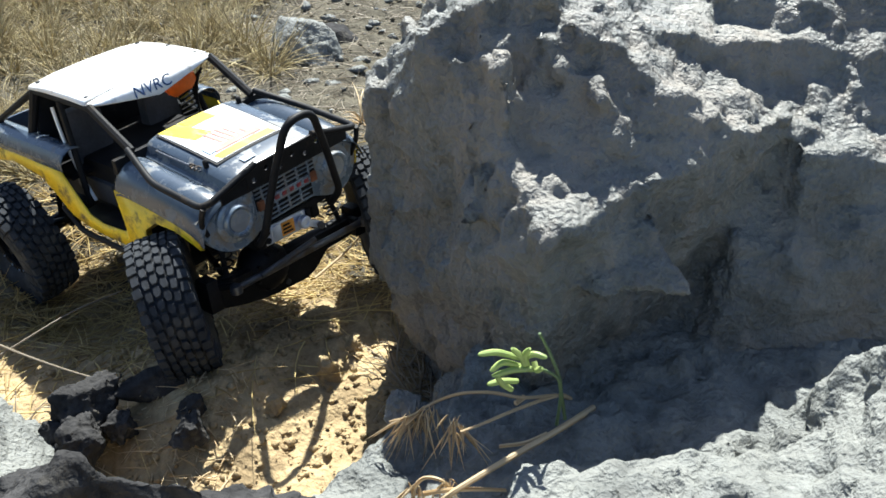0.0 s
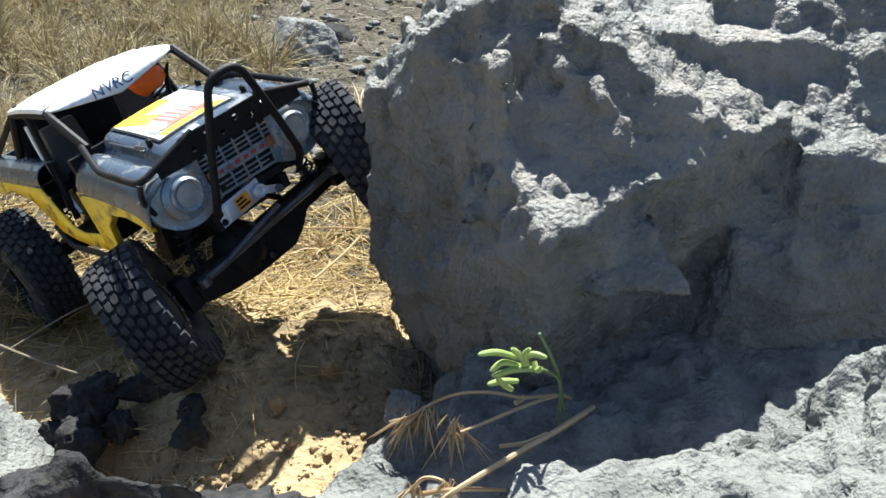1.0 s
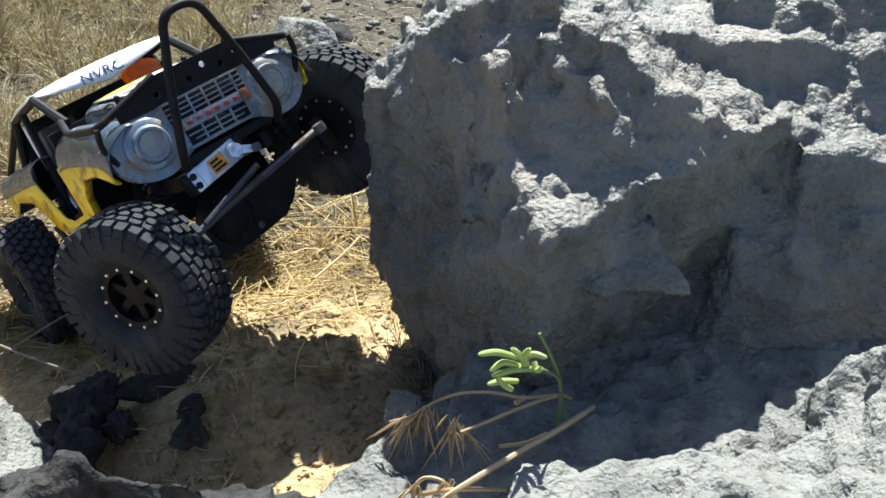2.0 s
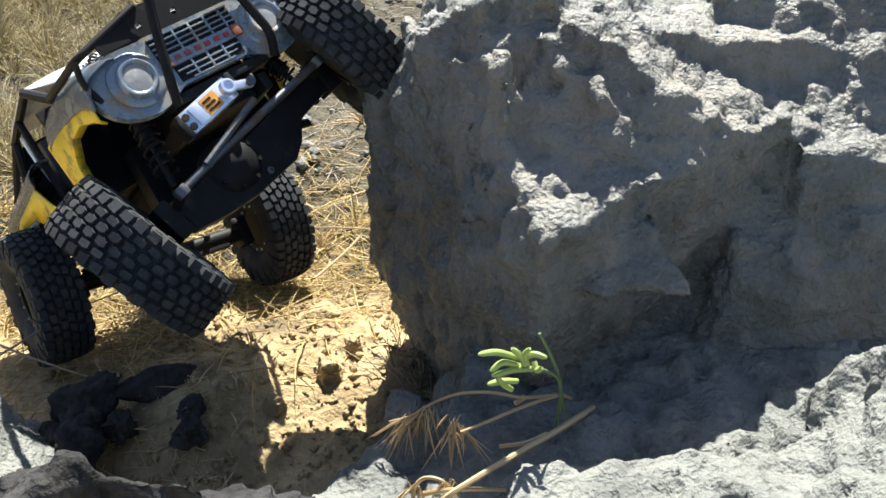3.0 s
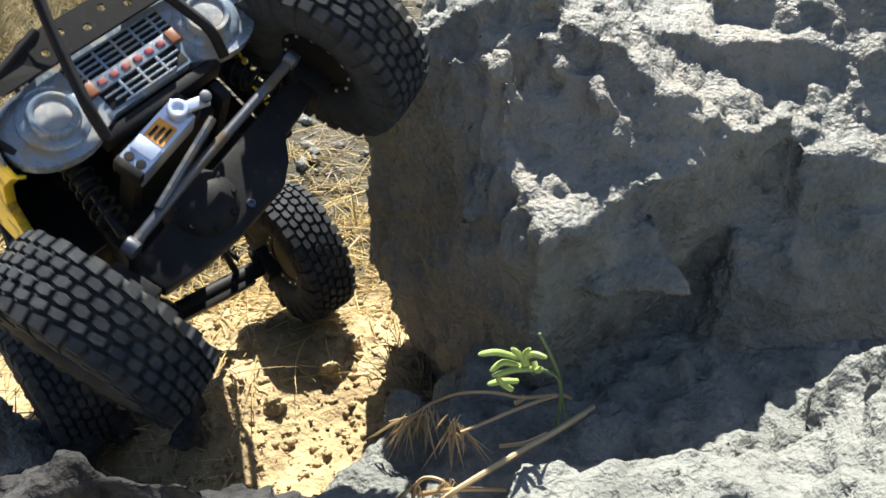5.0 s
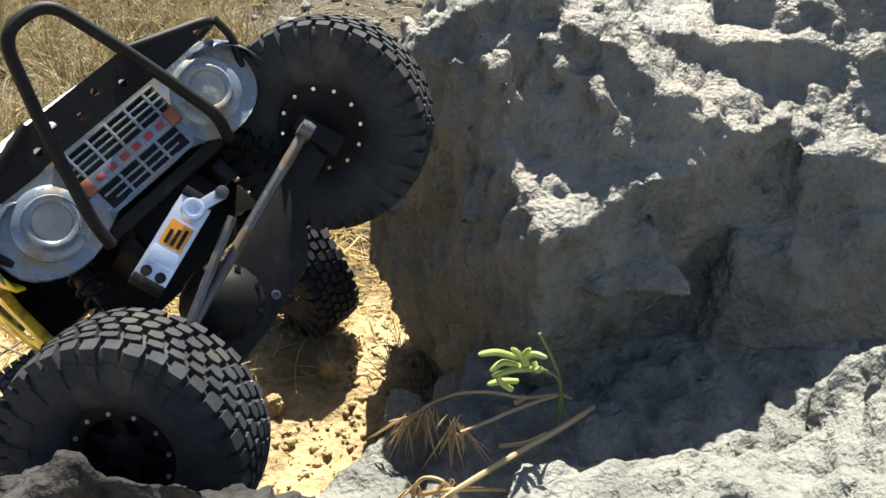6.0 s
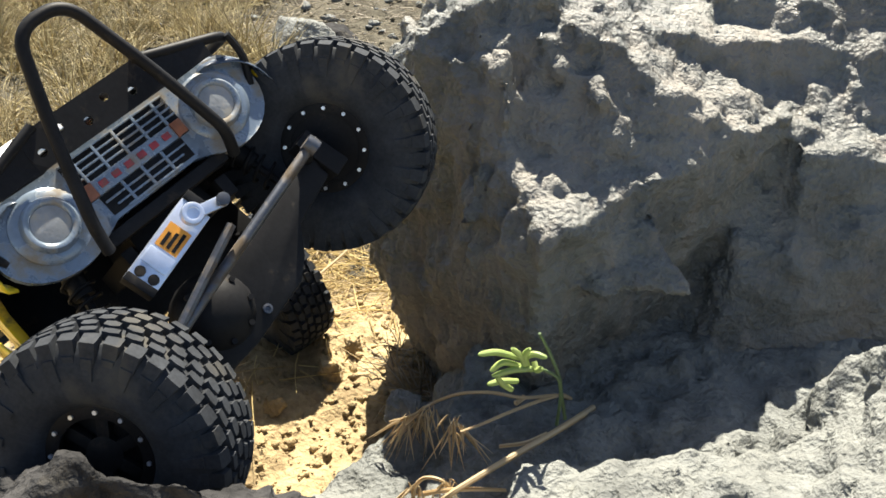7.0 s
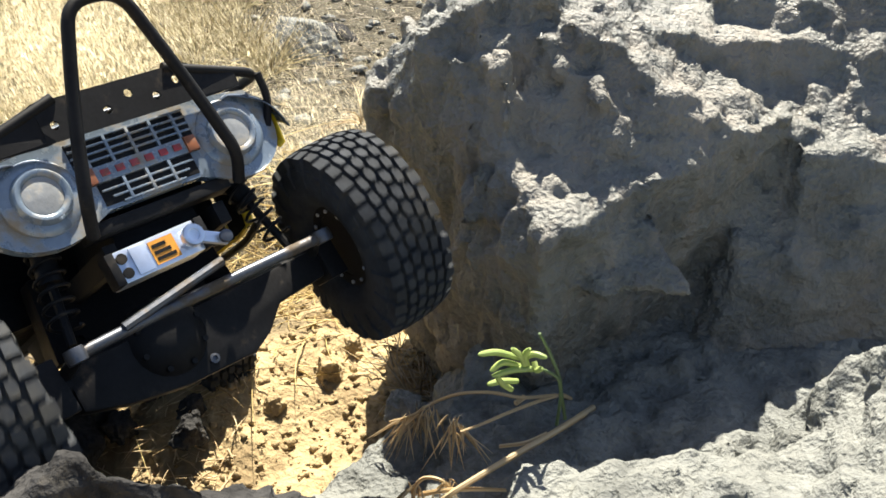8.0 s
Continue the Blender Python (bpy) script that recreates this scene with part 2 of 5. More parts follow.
def ground_height(p):
    p = np.column_stack([p[:, 0], p[:, 1], np.zeros(len(p))])
    near = np.exp(-((p[:, 0] / 2.2) ** 2 + ((p[:, 1] - 1.0) / 2.2) ** 2))
    far = np.hypot(p[:, 0], p[:, 1] - 1)
    h = 0.018 * near * fbm(p, 3.0, 3, 5) + 0.5 * smooth(4, 60, far) * fbm(p, 0.05, 3, 9)
    clod = fbm(p, 30, 4, 21, 0.6)
    h += near * (0.0052 * clod + 0.003 * np.maximum(0, fbm(p, 75, 3, 33) - 0.1) - 0.004 * smooth(0.35, 0.8, fbm(p, 24, 2, 41)))
    h += bump_at(p, -0.215, 0.695, 0.043, 0.050) - bump_at(p, -0.32, 0.58, 0.035, 0.05) - bump_at(p, -0.43, 0.87, 0.038, 0.11)
    h += bump_at(p, -0.14, 0.785, 0.022, 0.065) - bump_at(p, -0.18, 0.985, 0.048, 0.085)
    h += 0.075 * smooth(0.0, 0.12, p[:, 0]) * smooth(0.95, 0.66, p[:, 1]) * near
    h += 0.05 * smooth(1.6, 2.6, p[:, 1]) * smooth(0.2, -0.8, p[:, 0])
    return h


def spread(lo, hi, step, reach):
    """Coordinates that are close in lo..hi and widen outwards."""
    mid = list(np.arange(lo, hi, step))
    out, s = [], step
    while not out or out[-1] < reach:
        s *= 1.18
        out.append((out[-1] if out else 0) + s)
    return np.array([lo - o for o in out[::-1]] + mid + [mid[-1] + o for o in out])


def make_ground():
    xs, ys = spread(-0.75, 0.45, 0.0052, 400), spread(0.3, 2.1, 0.0056, 400)
    gx, gy = np.meshgrid(xs, ys, indexing="ij")
    p = np.column_stack([gx.ravel(), gy.ravel()])
    z = ground_height(p)
    n, m = len(xs), len(ys)
    i = np.arange(n * m).reshape(n, m)
    quads = np.stack([i[:-1, :-1], i[1:, :-1], i[1:, 1:], i[:-1, 1:]], -1).reshape(-1, 4)
    me = mesh_from("ground", np.column_stack([p, z]), quads, M_DIRT)
    return tagged(new("ground", me), "dry tan dirt with clods, holes and straw litter", "ground", kind="structure")


make_ground()


def rock_mesh(name, lo, hi, step, field, mat, seed, rough=1.0, streak=0.0, pits=1.0, lumps=1.0, crumbling=()):
    """A rock from blocks of planes, weathered with lumps, chips and pits, and crumbling in places (centre, reach)."""
    def rough_field(p):
        d = field(p)
        close = np.abs(d) < 0.024
        q = p[close]
        w = 0.0075 * rough * fbm(q, 15, 3, seed) + 0.005 * rough * np.abs(fbm(q, 26, 2, seed + 7)) - 0.002 * rough
        w += 0.004 * lumps * fbm(q, 42, 2, seed + 31)
        if streak:
            w += streak * 0.004 * fbm(q * np.array([1, 1, 0.12]), 70, 3, seed + 3) * smooth(0.09, 0.03, q[:, 0])
        for at, reach in crumbling:
            m = np.exp(-np.sum((q - np.array(at)) ** 2, axis=1) / (2 * reach * reach))
            w += m * (0.0045 * fbm(q, 48, 2, seed + 43) + 0.003 * fbm(q, 95, 2, seed + 47))
        d[close] = d[close] - w
        return d
    v, q = surface_net(lo, hi, step, rough_field)
    nrm = normals_of(v, q)
    d = 0.0034 * max(rough, 0.9) * fbm(v, 60, 4, seed + 11, 0.62) - 0.0055 * pits * smooth(0.42, 0.80, fbm(v, 58, 2, seed + 19))
    if streak:
        face = smooth(0.3, 0.7, -nrm[:, 0])
        d += streak * face * 0.0022 * fbm(v * np.array([1, 1, 0.1]), 120, 3, seed + 23)
    return mesh_from(name, (v + nrm * d[:, None]), q, mat)


def boulder_field(p):
    """The boulder: a main block, a lobe on its left, a crumbling front block below a leaning wall, a slab on top and a tail."""
    p = p * 1.0753 - np.array([0, 0, 0.0422])
    back, right, floor = ((0, 1.25, 0), (0.1, 1, 0.25)), ((0.75, 0.9, 0), (1, 0.2, 0.3)), ((0, 0, -0.08), (0, 0, -1))
    left_high, left_low = ((-0.066, 0.81, 0.179), (-0.735, -0.675, 0.0)), ((-0.072, 0.81, 0.106), (-0.762, -0.617, -0.197))
    left_back = ((-0.062, 0.815, 0.2), (-0.80, 0.60, 0.06))
    under = ((-0.070, 0.81, 0.105), (-0.88, -0.10, -0.30))
    wall = ((0.047, 0.683, 0.241), (-0.12, -0.84, 0.53))
    crest = ((0.143, 0.700, 0.312), (0.469, -0.281, 0.837))
    brow, front = ((0.167, 0.664, 0.237), (0.315, -0.84, 0.44)), ((0.068, 0.595, 0.216), (0.56, -0.79, -0.225))
    crown = ((0.05, 0.75, 0.352), (-0.05, -0.06, 1))
    side = ((-0.018, 0.75, 0.3), (-0.96, -0.05, 0.28))
    shoulder = ((-0.010, 0.752, 0.318), (-0.50, -0.40, 0.77))
    main = cut(p, [left_high, left_low, left_back, under, wall, crest, brow, front, back, right, floor, shoulder, side])
    peak = cut(p, [left_high, wall, crown, shoulder, back, side, ((-0.018, 0.79, 0.3), (-0.75, 0.65, 0.1)), ((0, 0, 0.16), (0, 0, -1)), ((0.105, 0.75, 0.3), (0.86, 0.25, 0.30))])
    lobe = cut(p, [left_high, left_low, left_back, under, ((-0.020, 0.755, 0.309), (-0.30, -0.10, 0.95)), ((-0.050, 0.79, 0.268), (-0.85, -0.25, 0.46)), ((0.05, 0.8, 0.2), (1, 0, 0)), back, floor])
    block = cut(p, [left_low, ((0.047, 0.683, 0.241), (-0.90, -0.30, 0.32)), ((0.047, 0.683, 0.243), (-0.02, -0.22, 0.97)), front, floor, ((0, 0.74, 0), (0, 1, 0)), ((0.3, 0.7, 0), (1, 0, 0)), ((0.066, 0.604, 0.214), (-0.45, -0.70, 0.55))])
    d = blend(blend(main, peak, 0.010), lobe, 0.010)
    d = blend(d, block, 0.005)
    for x, y, z, w, h in ((0.097, 0.725, 0.303, 0.026, 0.011), (0.121, 0.712, 0.293, 0.008, 0.006), (0.126, 0.690, 0.264, 0.010, 0.007)):
        q = (p - np.array([x, y, z])) / np.array([w, 0.018, h])
        d = blend(d, (np.linalg.norm(q, axis=1) - 1) * h, 0.008)
    slab = cut(p, [((0.144, 0.755, 0.331), (0.216, -0.089, 0.972)), ((0.144, 0.755, 0.331), (0.365, -0.88, 0.22)), ((0.33, 0.82, 0.30), (0.70, -0.70, 0.10)), back, right, ((0, 0, 0.2), (0, 0, -1)), ((0.085, 0.78, 0.3), (-0.88, 0.30, 0.3))])
    tail = cut(p, [((0.29, 0.75, 0), (-1, -0.3, 0)), right, back, floor, ((0.36, 0.725, 0.2), (0.12, -0.98, 0.10)), ((0.4, 0.75, 0.222), (0.22, -0.22, 1))])
    ledge = cut(p, [((0.20, 0.70, 0), (-1, -0.5, 0.4)), right, floor, ((0, 0.9, 0), (0, 1, 0)), ((0.30, 0.705, 0.16), (0.06, -0.97, 0.20)), ((0.3, 0.715, 0.165), (-0.12, -0.76, 0.64))])
    d = blend(blend(d, tail, 0.012), ledge, 0.012)
    return blend(d, slab, 0.005)


boulder = new("boulder", rock_mesh("boulder", (-0.14, 0.46, -0.04), (0.80, 1.2, 0.44), 0.0044, boulder_field, M_BASALT, 101, 0.55, 1.6, 0.45, 0.5, crumbling=(((0.105, 0.61, 0.258), 0.033), ((0.060, 0.59, 0.248), 0.033), ((0.090, 0.674, 0.321), 0.026), ((-0.01, 0.70, 0.345), 0.03), ((0.093, 0.69, 0.36), 0.03), ((0.21, 0.68, 0.30), 0.05), ((0.30, 0.70, 0.27), 0.05))))
tagged(boulder, "large dark grey basalt boulder with ledges and pits", "boulder")


def near_field(p):
    low = ((0, 0, -0.05), (0, 0, -1))
    lobe = cut(p, [((0.0, 0.50, 0.070), (-0.16, 0.10, 1)), ((-0.063, 0.561, 0.060), (-0.76, 0.64, 0.25)), ((-0.02, 0.610, 0.062), (-0.5, 0.82, 0.3)), ((0, 0.63, 0.06), (0.0, 0.85, 0.5)), ((0, 0.2, 0), (0, -1, 0)), ((0.2, 0.4, 0), (1, 0, 0)), low])
    apron = cut(p, [((0.1, 0.56, 0.088), (-0.06, -0.08, 1)), ((0, 0.70, 0), (0, 1, 0)), ((-0.01, 0.56, 0.05), (-0.9, 0.2, 0.4)), ((0.5, 0.5, 0), (1, 0, 0)), ((0, 0.3, 0), (0, -1, 0)), low])
    main = cut(p, [((0.13, 0.48, 0.124), (-0.14, 0.22, 1)), ((0.206, 0.470, 0.140), (-0.1, 0.8, 0.55)), ((0.28, 0.478, 0.18), (-0.05, 0.75, 0.65)), ((0.5, 0.4, 0.245), (-0.05, -0.1, 1)), ((0.040, 0.44, 0.11), (-0.8, 0.35, 0.5)), ((0, 0.2, 0), (0, -1, 0)), ((0.62, 0.4, 0), (1, 0, 0.1)), low])
    hump = cut(p, [((0.278, 0.5, 0.18), (-0.80, 0.35, 0.45)), ((0.30, 0.50, 0.204), (0.03, 0.30, 0.95)), ((0.3, 0.522, 0.17), (-0.1, 0.9, 0.4)), ((0.62, 0.4, 0), (1, 0, 0.1)), ((0, 0.2, 0), (0, -1, 0)), low])
    return blend(blend(blend(lobe, main, 0.02), apron, 0.015), hump, 0.012)


tagged(new("rock", rock_mesh("rock", (-0.2, 0.16, -0.04), (0.66, 0.74, 0.32), 0.0048, near_field, M_PALE_ROCK, 205, 0.95, 0.0, 1.2, 1.5)), "pale grey weathered rough rock in front of the boulder", "rock", "rocks")


def front_field(p):
    ridge = cut(p, [((-0.14, 0.31, 0.279), (0.10, 0.10, 1)), ((-0.14, 0.302, 0.268), (0.03, -0.92, 0.30)), ((-0.15, 0.313, 0.270), (0.05, 0.85, 0.5)), ((-0.100, 0.31, 0.262), (0.55, 0.1, 0.82)), ((-0.178, 0.31, 0.262), (-0.65, 0, 0.75)), ((0, 0.25, 0.2), (0, -1, 0.2)), ((0, 0, -0.05), (0, 0, -1))])
    shelf = cut(p, [((-0.18, 0.40, 0.135), (0.0, 0.2, 1)), ((-0.18, 0.46, 0.1), (0.1, 0.9, 0.3)), ((-0.09, 0.4, 0.1), (0.9, 0.2, 0.3)), ((-0.30, 0.4, 0.1), (-0.9, 0, 0.3)), ((0, 0.28, 0), (0, -1, 0)), ((0, 0, -0.05), (0, 0, -1))])
    return blend(ridge, shelf, 0.02)


tagged(new("rock", rock_mesh("rock", (-0.36, 0.2, -0.04), (0.0, 0.52, 0.30), 0.0036, front_field, M_LAVA, 307, 0.8, 0.0, 1.0)), "dark jagged rock that props the truck's wheel", "rock", "rocks")


# ---- the truck ----
HALF_TRACK, WHEELBASE, TYRE_R, TYRE_W = 0.1265, 0.3133, 0.0695, 0.050
truck = new("toy_truck")
tagged(truck, "yellow and grey radio-controlled rock crawler truck with knobbly tyres", "toy truck")


def tyre_mesh(bm):
    w, r = TYRE_W / 2, TYRE_R - 0.0042
    profile = [(0.0275, -w * 0.50), (0.029, -w * 0.66), (0.034, -w * 0.88), (0.043, -w * 1.0), (0.053, -w * 1.0), (r - 0.005, -w * 0.93), (r - 0.0008, -w * 0.78), (r, -w * 0.4), (r, w * 0.4),
               (r - 0.0008, w * 0.78), (r - 0.005, w * 0.93), (0.053, w * 1.0), (0.043, w * 1.0), (0.034, w * 0.88), (0.029, w * 0.66), (0.0275, w * 0.50)]
    sides, rings = 54, []
    for rad, s in profile:
        rings.append([bm.verts.new((rad * math.sin(2 * math.pi * k / sides), s, rad * math.cos(2 * math.pi * k / sides))) for k in range(sides)])
    for a, b in zip(rings, rings[1:] + rings[:1]):
        for k in range(sides):
            bm.faces.new((a[k], a[(k + 1) % sides], b[(k + 1) % sides], b[k]))

    def lug(angle, corners, r0, r1, shrink=0.84):
        """A tread block over (turn, across) corners."""
        n = len(corners)
        cu, cs = sum(c[0] for c in corners) / n, sum(c[1] for c in corners) / n
        lower, upper = [], []
        for u, s in corners:
            for ring, rr, k in ((lower, r0, 1.0), (upper, r1, shrink)):
                a, y = angle + cu + (u - cu) * k, cs + (s - cs) * k
                drop = 0.009 * max(0, abs(y) / w - 0.60) ** 1.6
                ring.append(bm.verts.new(((rr - drop) * math.sin(a), y, (rr - drop) * math.cos(a))))
        for i in range(n):
            bm.faces.new((lower[i], lower[(i + 1) % n], upper[(i + 1) % n], upper[i]))
        bm.faces.new(upper)

    count = 36
    pitch = 2 * math.pi / count
    for k in range(count):
        a = k * pitch
        for side in (1, -1):
            off = 0 if side > 0 else pitch * 0.5
            lug(a + off, [(u * pitch, side * s * w) for u, s in ((-0.30, 0.04), (0.12, 0.00), (0.50, 0.07), (0.54, 0.25), (0.16, 0.31), (-0.26, 0.26))], r - 0.002, TYRE_R)
            lug(a + off + pitch * 0.36, [(u * pitch, side * s * w) for u, s in ((-0.42, 0.37), (-0.04, 0.34), (0.38, 0.33), (0.44, 0.54), (0.06, 0.60), (-0.38, 0.58))], r - 0.002, TYRE_R - 0.0003)
            deep = 1.0 if k % 2 else 0.94
            lug(a + off + pitch * 0.80, [(u * pitch, side * s * w) for u, s in ((-0.40, 0.68), (0.0, 0.65), (0.36, 0.63), (0.40, 0.90), (0.36, 1.00 * deep), (-0.36, 1.00 * deep))], r - 0.007, TYRE_R - 0.0006, 0.92)
            lug(a + off + pitch * 0.80, [(u * pitch, side * s * w) for u, s in ((-0.34, 0.93), (0.34, 0.93), (0.30, 1.035 * deep), (-0.30, 1.035 * deep))], r - 0.016, TYRE_R - 0.0085, 0.96)
    return fix(bm)


def make_wheel(side):
    """A wheel about its own axle; side +1 is the truck's left."""
    bm = bmesh.new()
    o = side * TYRE_W / 2
    lathe(bm, [(0.0275, -o * 0.60), (0.0262, -o * 0.58), (0.0255, -o * 0.3), (0.0245, o * 0.2), (0.010, o * 0.26), (0.010, o * 0.46), (0.006, o * 0.5)], "y", sides=28)
    wheel = part("wheel", fix(bm), M_BLACK, truck, "black plastic wheel with bead rings")
    wheel.rotation_mode = "QUATERNION"
    part("tyre", tyre_mesh(bmesh.new()), M_RUBBER, wheel, "dusty black rubber tyre with block tread")
    for s in (1, -1):
        bm = bmesh.new()
        rings = [(0.0225, 0.54), (0.0225, 0.64), (0.0285, 0.68), (0.0315, 0.64), (0.0315, 0.54)]
        sides = 36
        rr = [[bm.verts.new((r * math.sin(2 * math.pi * k / sides), s * q * TYRE_W / 2, r * math.cos(2 * math.pi * k / sides))) for k in range(sides)] for r, q in rings]
        for a, b in zip(rr, rr[1:] + rr[:1]):
            for k in range(sides):
                bm.faces.new((a[k], a[(k + 1) % sides], b[(k + 1) % sides], b[k]))
        ring = part("bead_ring", fix(bm), M_BLACK, wheel)
        bm = bmesh.new()
        for k in range(12):
            a = 2 * math.pi * k / 12
            lathe(bm, [(0.0013, s * 0.62 * TYRE_W / 2), (0.0013, s * 0.71 * TYRE_W / 2)], "y", (0.0262 * math.sin(a), 0, 0.0262 * math.cos(a)), 6)
        part("bolts", fix(bm), M_ALU, wheel)
    for k in range(6):
        a = 2 * math.pi * k / 6
        bm = bmesh.new()
        m = Matrix.Rotation(a, 4, "Y")
        box(bm, -0.0035, 0.0035, min(o * 0.2, o * 0.46), max(o * 0.2, o * 0.46), 0.008, 0.024, m)
        part("spoke", fix(bm), M_BLACK, wheel, bevel=0.0008)
    return wheel


WHEELS = {(end, side): make_wheel(side) for end in ("front", "rear") for side in (1, -1)}


def make_axle(name):
    bm = bmesh.new()
    lathe(bm, [(0.007, -0.094), (0.009, -0.088), (0.009, 0.088), (0.007, 0.094)], "y", sides=16)
    axle = part(name, fix(bm), M_BLACK, truck, "dusty black axle housing")
    axle.rotation_mode = "QUATERNION"
    bm = bmesh.new()
    lathe(bm, [(0.012, -0.024), (0.021, -0.018), (0.025, -0.008), (0.025, 0.006), (0.019, 0.014), (0.010, 0.019)], "x", (0, -0.026, -0.002), 20)
    part("differential", fix(bm), M_BLACK, axle)
    bm = bmesh.new()
    for k in range(8):
        a = 2 * math.pi * (k + 0.3) / 8
        lathe(bm, [(0.0019, 0.012), (0.0019, 0.0155)], "x", (0, -0.026 + 0.0195 * math.cos(a), -0.002 + 0.0195 * math.sin(a)), 6)
    part("bolts", fix(bm), M_BLACK, axle)
    bm = bmesh.new()
    box(bm, -0.006, 0.008, -0.07, 0.075, -0.012, -0.002, taper=(0.8, 0.94))
    part("truss", fix(bm), M_BLACK, axle, bevel=0.0012)
    for s in (1, -1):
        bm = bmesh.new()
        box(bm, -0.010, 0.012, s * 0.094 - 0.007, s * 0.094 + 0.007, -0.016, 0.016, taper=(0.8, 0.9))
        tube(bm, [(0.004, s * 0.086, 0.004), (0.026, s * 0.080, 0.010)], 0.004, 8)
        part("knuckle", fix(bm), M_BLACK, axle, bevel=0.0012)
    return axle


FRONT_AXLE, REAR_AXLE = make_axle("front_axle"), make_axle("rear_axle")
# belly plate and steering gear on the front axle
bm = bmesh.new()
belly = [(-0.086, 0.007), (-0.086, -0.018), (-0.060, -0.026), (-0.028, -0.032), (0.018, -0.034), (0.033, -0.027), (0.048, -0.014), (0.086, -0.012), (0.086, 0.007)]
sides = [[bm.verts.new((x, y, z)) for y, z in belly] for x in (-0.006, 0.009)]
for k in range(len(belly)):
    bm.faces.new((sides[0][k], sides[0][(k + 1) % len(belly)], sides[1][(k + 1) % len(belly)], sides[1][k]))
bm.faces.new(sides[0]), bm.faces.new(sides[1])
part("belly_plate", fix(bm), M_BLACK, FRONT_AXLE, "scraped black belly plate", bevel=0.0025)
for y, z in ((-0.012, 0.001), (-0.008, -0.025)):
    bm = bmesh.new()
    lathe(bm, [(0.0030, 0.008), (0.0030, 0.0105), (0.0016, 0.0108), (0.0014, 0.0098)], "x", (0, y, z), 12)
    part("bolt", fix(bm), M_STEEL, FRONT_AXLE)
# steering gear
bm = bmesh.new()
tube(bm, [(0.030, -0.084, 0.010), (0.032, -0.03, 0.011), (0.030, 0.084, 0.010)], 0.0034, 10)
part("tie_rod", fix(bm), M_STEEL, FRONT_AXLE, "bare steel tie rod")
bm = bmesh.new()
tube(bm, [(0.037, 0.012, 0.022), (0.034, -0.055, 0.012)], 0.0028, 8)
part("drag_link", fix(bm), M_STEEL, FRONT_AXLE)
for s in (1, -1):
    bm = bmesh.new()
    lathe(bm, [(0.0055, -0.004), (0.0060, 0.0), (0.0055, 0.004)], "z", (0.031, s * 0.083, 0.010), 12)
    part("rod_end", fix(bm), M_STEEL, FRONT_AXLE)
bm = bmesh.new()
box(bm, 0.006, 0.029, -0.047, 0.014, 0.030, 0.052)
servo = part("servo", fix(bm), M_ALU, FRONT_AXLE, "blue-grey steering servo with orange label", bevel=0.0015)
bm = bmesh.new()
box(bm, 0.016, 0.031, -0.052, -0.046, 0.030, 0.052)
part("servo_mount", fix(bm), M_BLACK, FRONT_AXLE, bevel=0.0006)
bm = bmesh.new()
box(bm, 0.016, 0.031, 0.014, 0.020, 0.030, 0.052)
part("servo_mount", fix(bm), M_BLACK, FRONT_AXLE, bevel=0.0006)
for z in (0.036, 0.046):
    bm = bmesh.new()
    lathe(bm, [(0.0036, 0.029), (0.0036, 0.0305), (0.002, 0.0306)], "x", (0, -0.042, z), 14)
    part("servo_screw", fix(bm), M_BLACK, FRONT_AXLE)
bm = bmesh.new()
box(bm, 0.0290, 0.0312, -0.036, -0.024, 0.0315, 0.0505)
part("servo_cover", fix(bm), M_ALU, FRONT_AXLE, bevel=0.001)
M_LABEL = material("orange_label", (0.62, 0.26, 0.03), 0.5, vary=0.2, scale=90, bump=0)
bm = bmesh.new()
box(bm, 0.0291, 0.0298, -0.022, -0.004, 0.033, 0.049)
label = part("servo_label", fix(bm), M_LABEL, FRONT_AXLE)
for i, z in enumerate((0.0365, 0.0408, 0.0452)):
    bm = bmesh.new()
    box(bm, 0.0299, 0.0302, -0.0205, -0.0065 - 0.002 * i, z - 0.0012, z + 0.0012)
    part("servo_lettering", fix(bm), M_BLACK, FRONT_AXLE)
bm = bmesh.new()
lathe(bm, [(0.0066, 0.031), (0.0076, 0.0325), (0.0076, 0.038), (0.0072, 0.0392), (0.0040, 0.0392), (0.0040, 0.0375)], "x", (0, 0.006, 0.041), 24)
arm = Matrix.Translation((0, 0.006, 0.041)) @ Matrix.Rotation(radians(-28), 4, "X")
box(bm, 0.0330, 0.0380, 0.005, 0.024, -0.0042, 0.0036, arm)
horn = part("servo_horn", fix(bm), M_ALU, FRONT_AXLE, "clamping aluminium servo horn", bevel=0.0008)
bm = bmesh.new()
lathe(bm, [(0.0036, 0.038), (0.0044, 0.040), (0.0044, 0.043), (0.0026, 0.0435)], "x", (0, 0.0245, 0.0310), 16)
part("servo_rod_end", fix(bm), M_STEEL, FRONT_AXLE)
shrink = Matrix.Translation((0.018, -0.012, 0.0425)) @ Matrix.Scale(0.86, 4) @ Matrix.Translation((-0.018, 0.014, -0.041))
for ob in FRONT_AXLE.children:
    if ob.name.startswith("servo"):
        ob.data.transform(shrink)

# body shell: half section rows run from sill to hood line, front to back
def shell(bm, rows, mirror=True):
    """A panel through rows of points, doubled to the other side."""
    for s in ((1, -1) if mirror else (1,)):
        grid = [[bm.verts.new((x, s * y, z)) for x, y, z in row] for row in rows]
        for a, b in zip(grid, grid[1:]):
            for k in range(len(a) - 1):
                bm.faces.new((a[k], a[k + 1], b[k + 1], b[k]))
    return bm


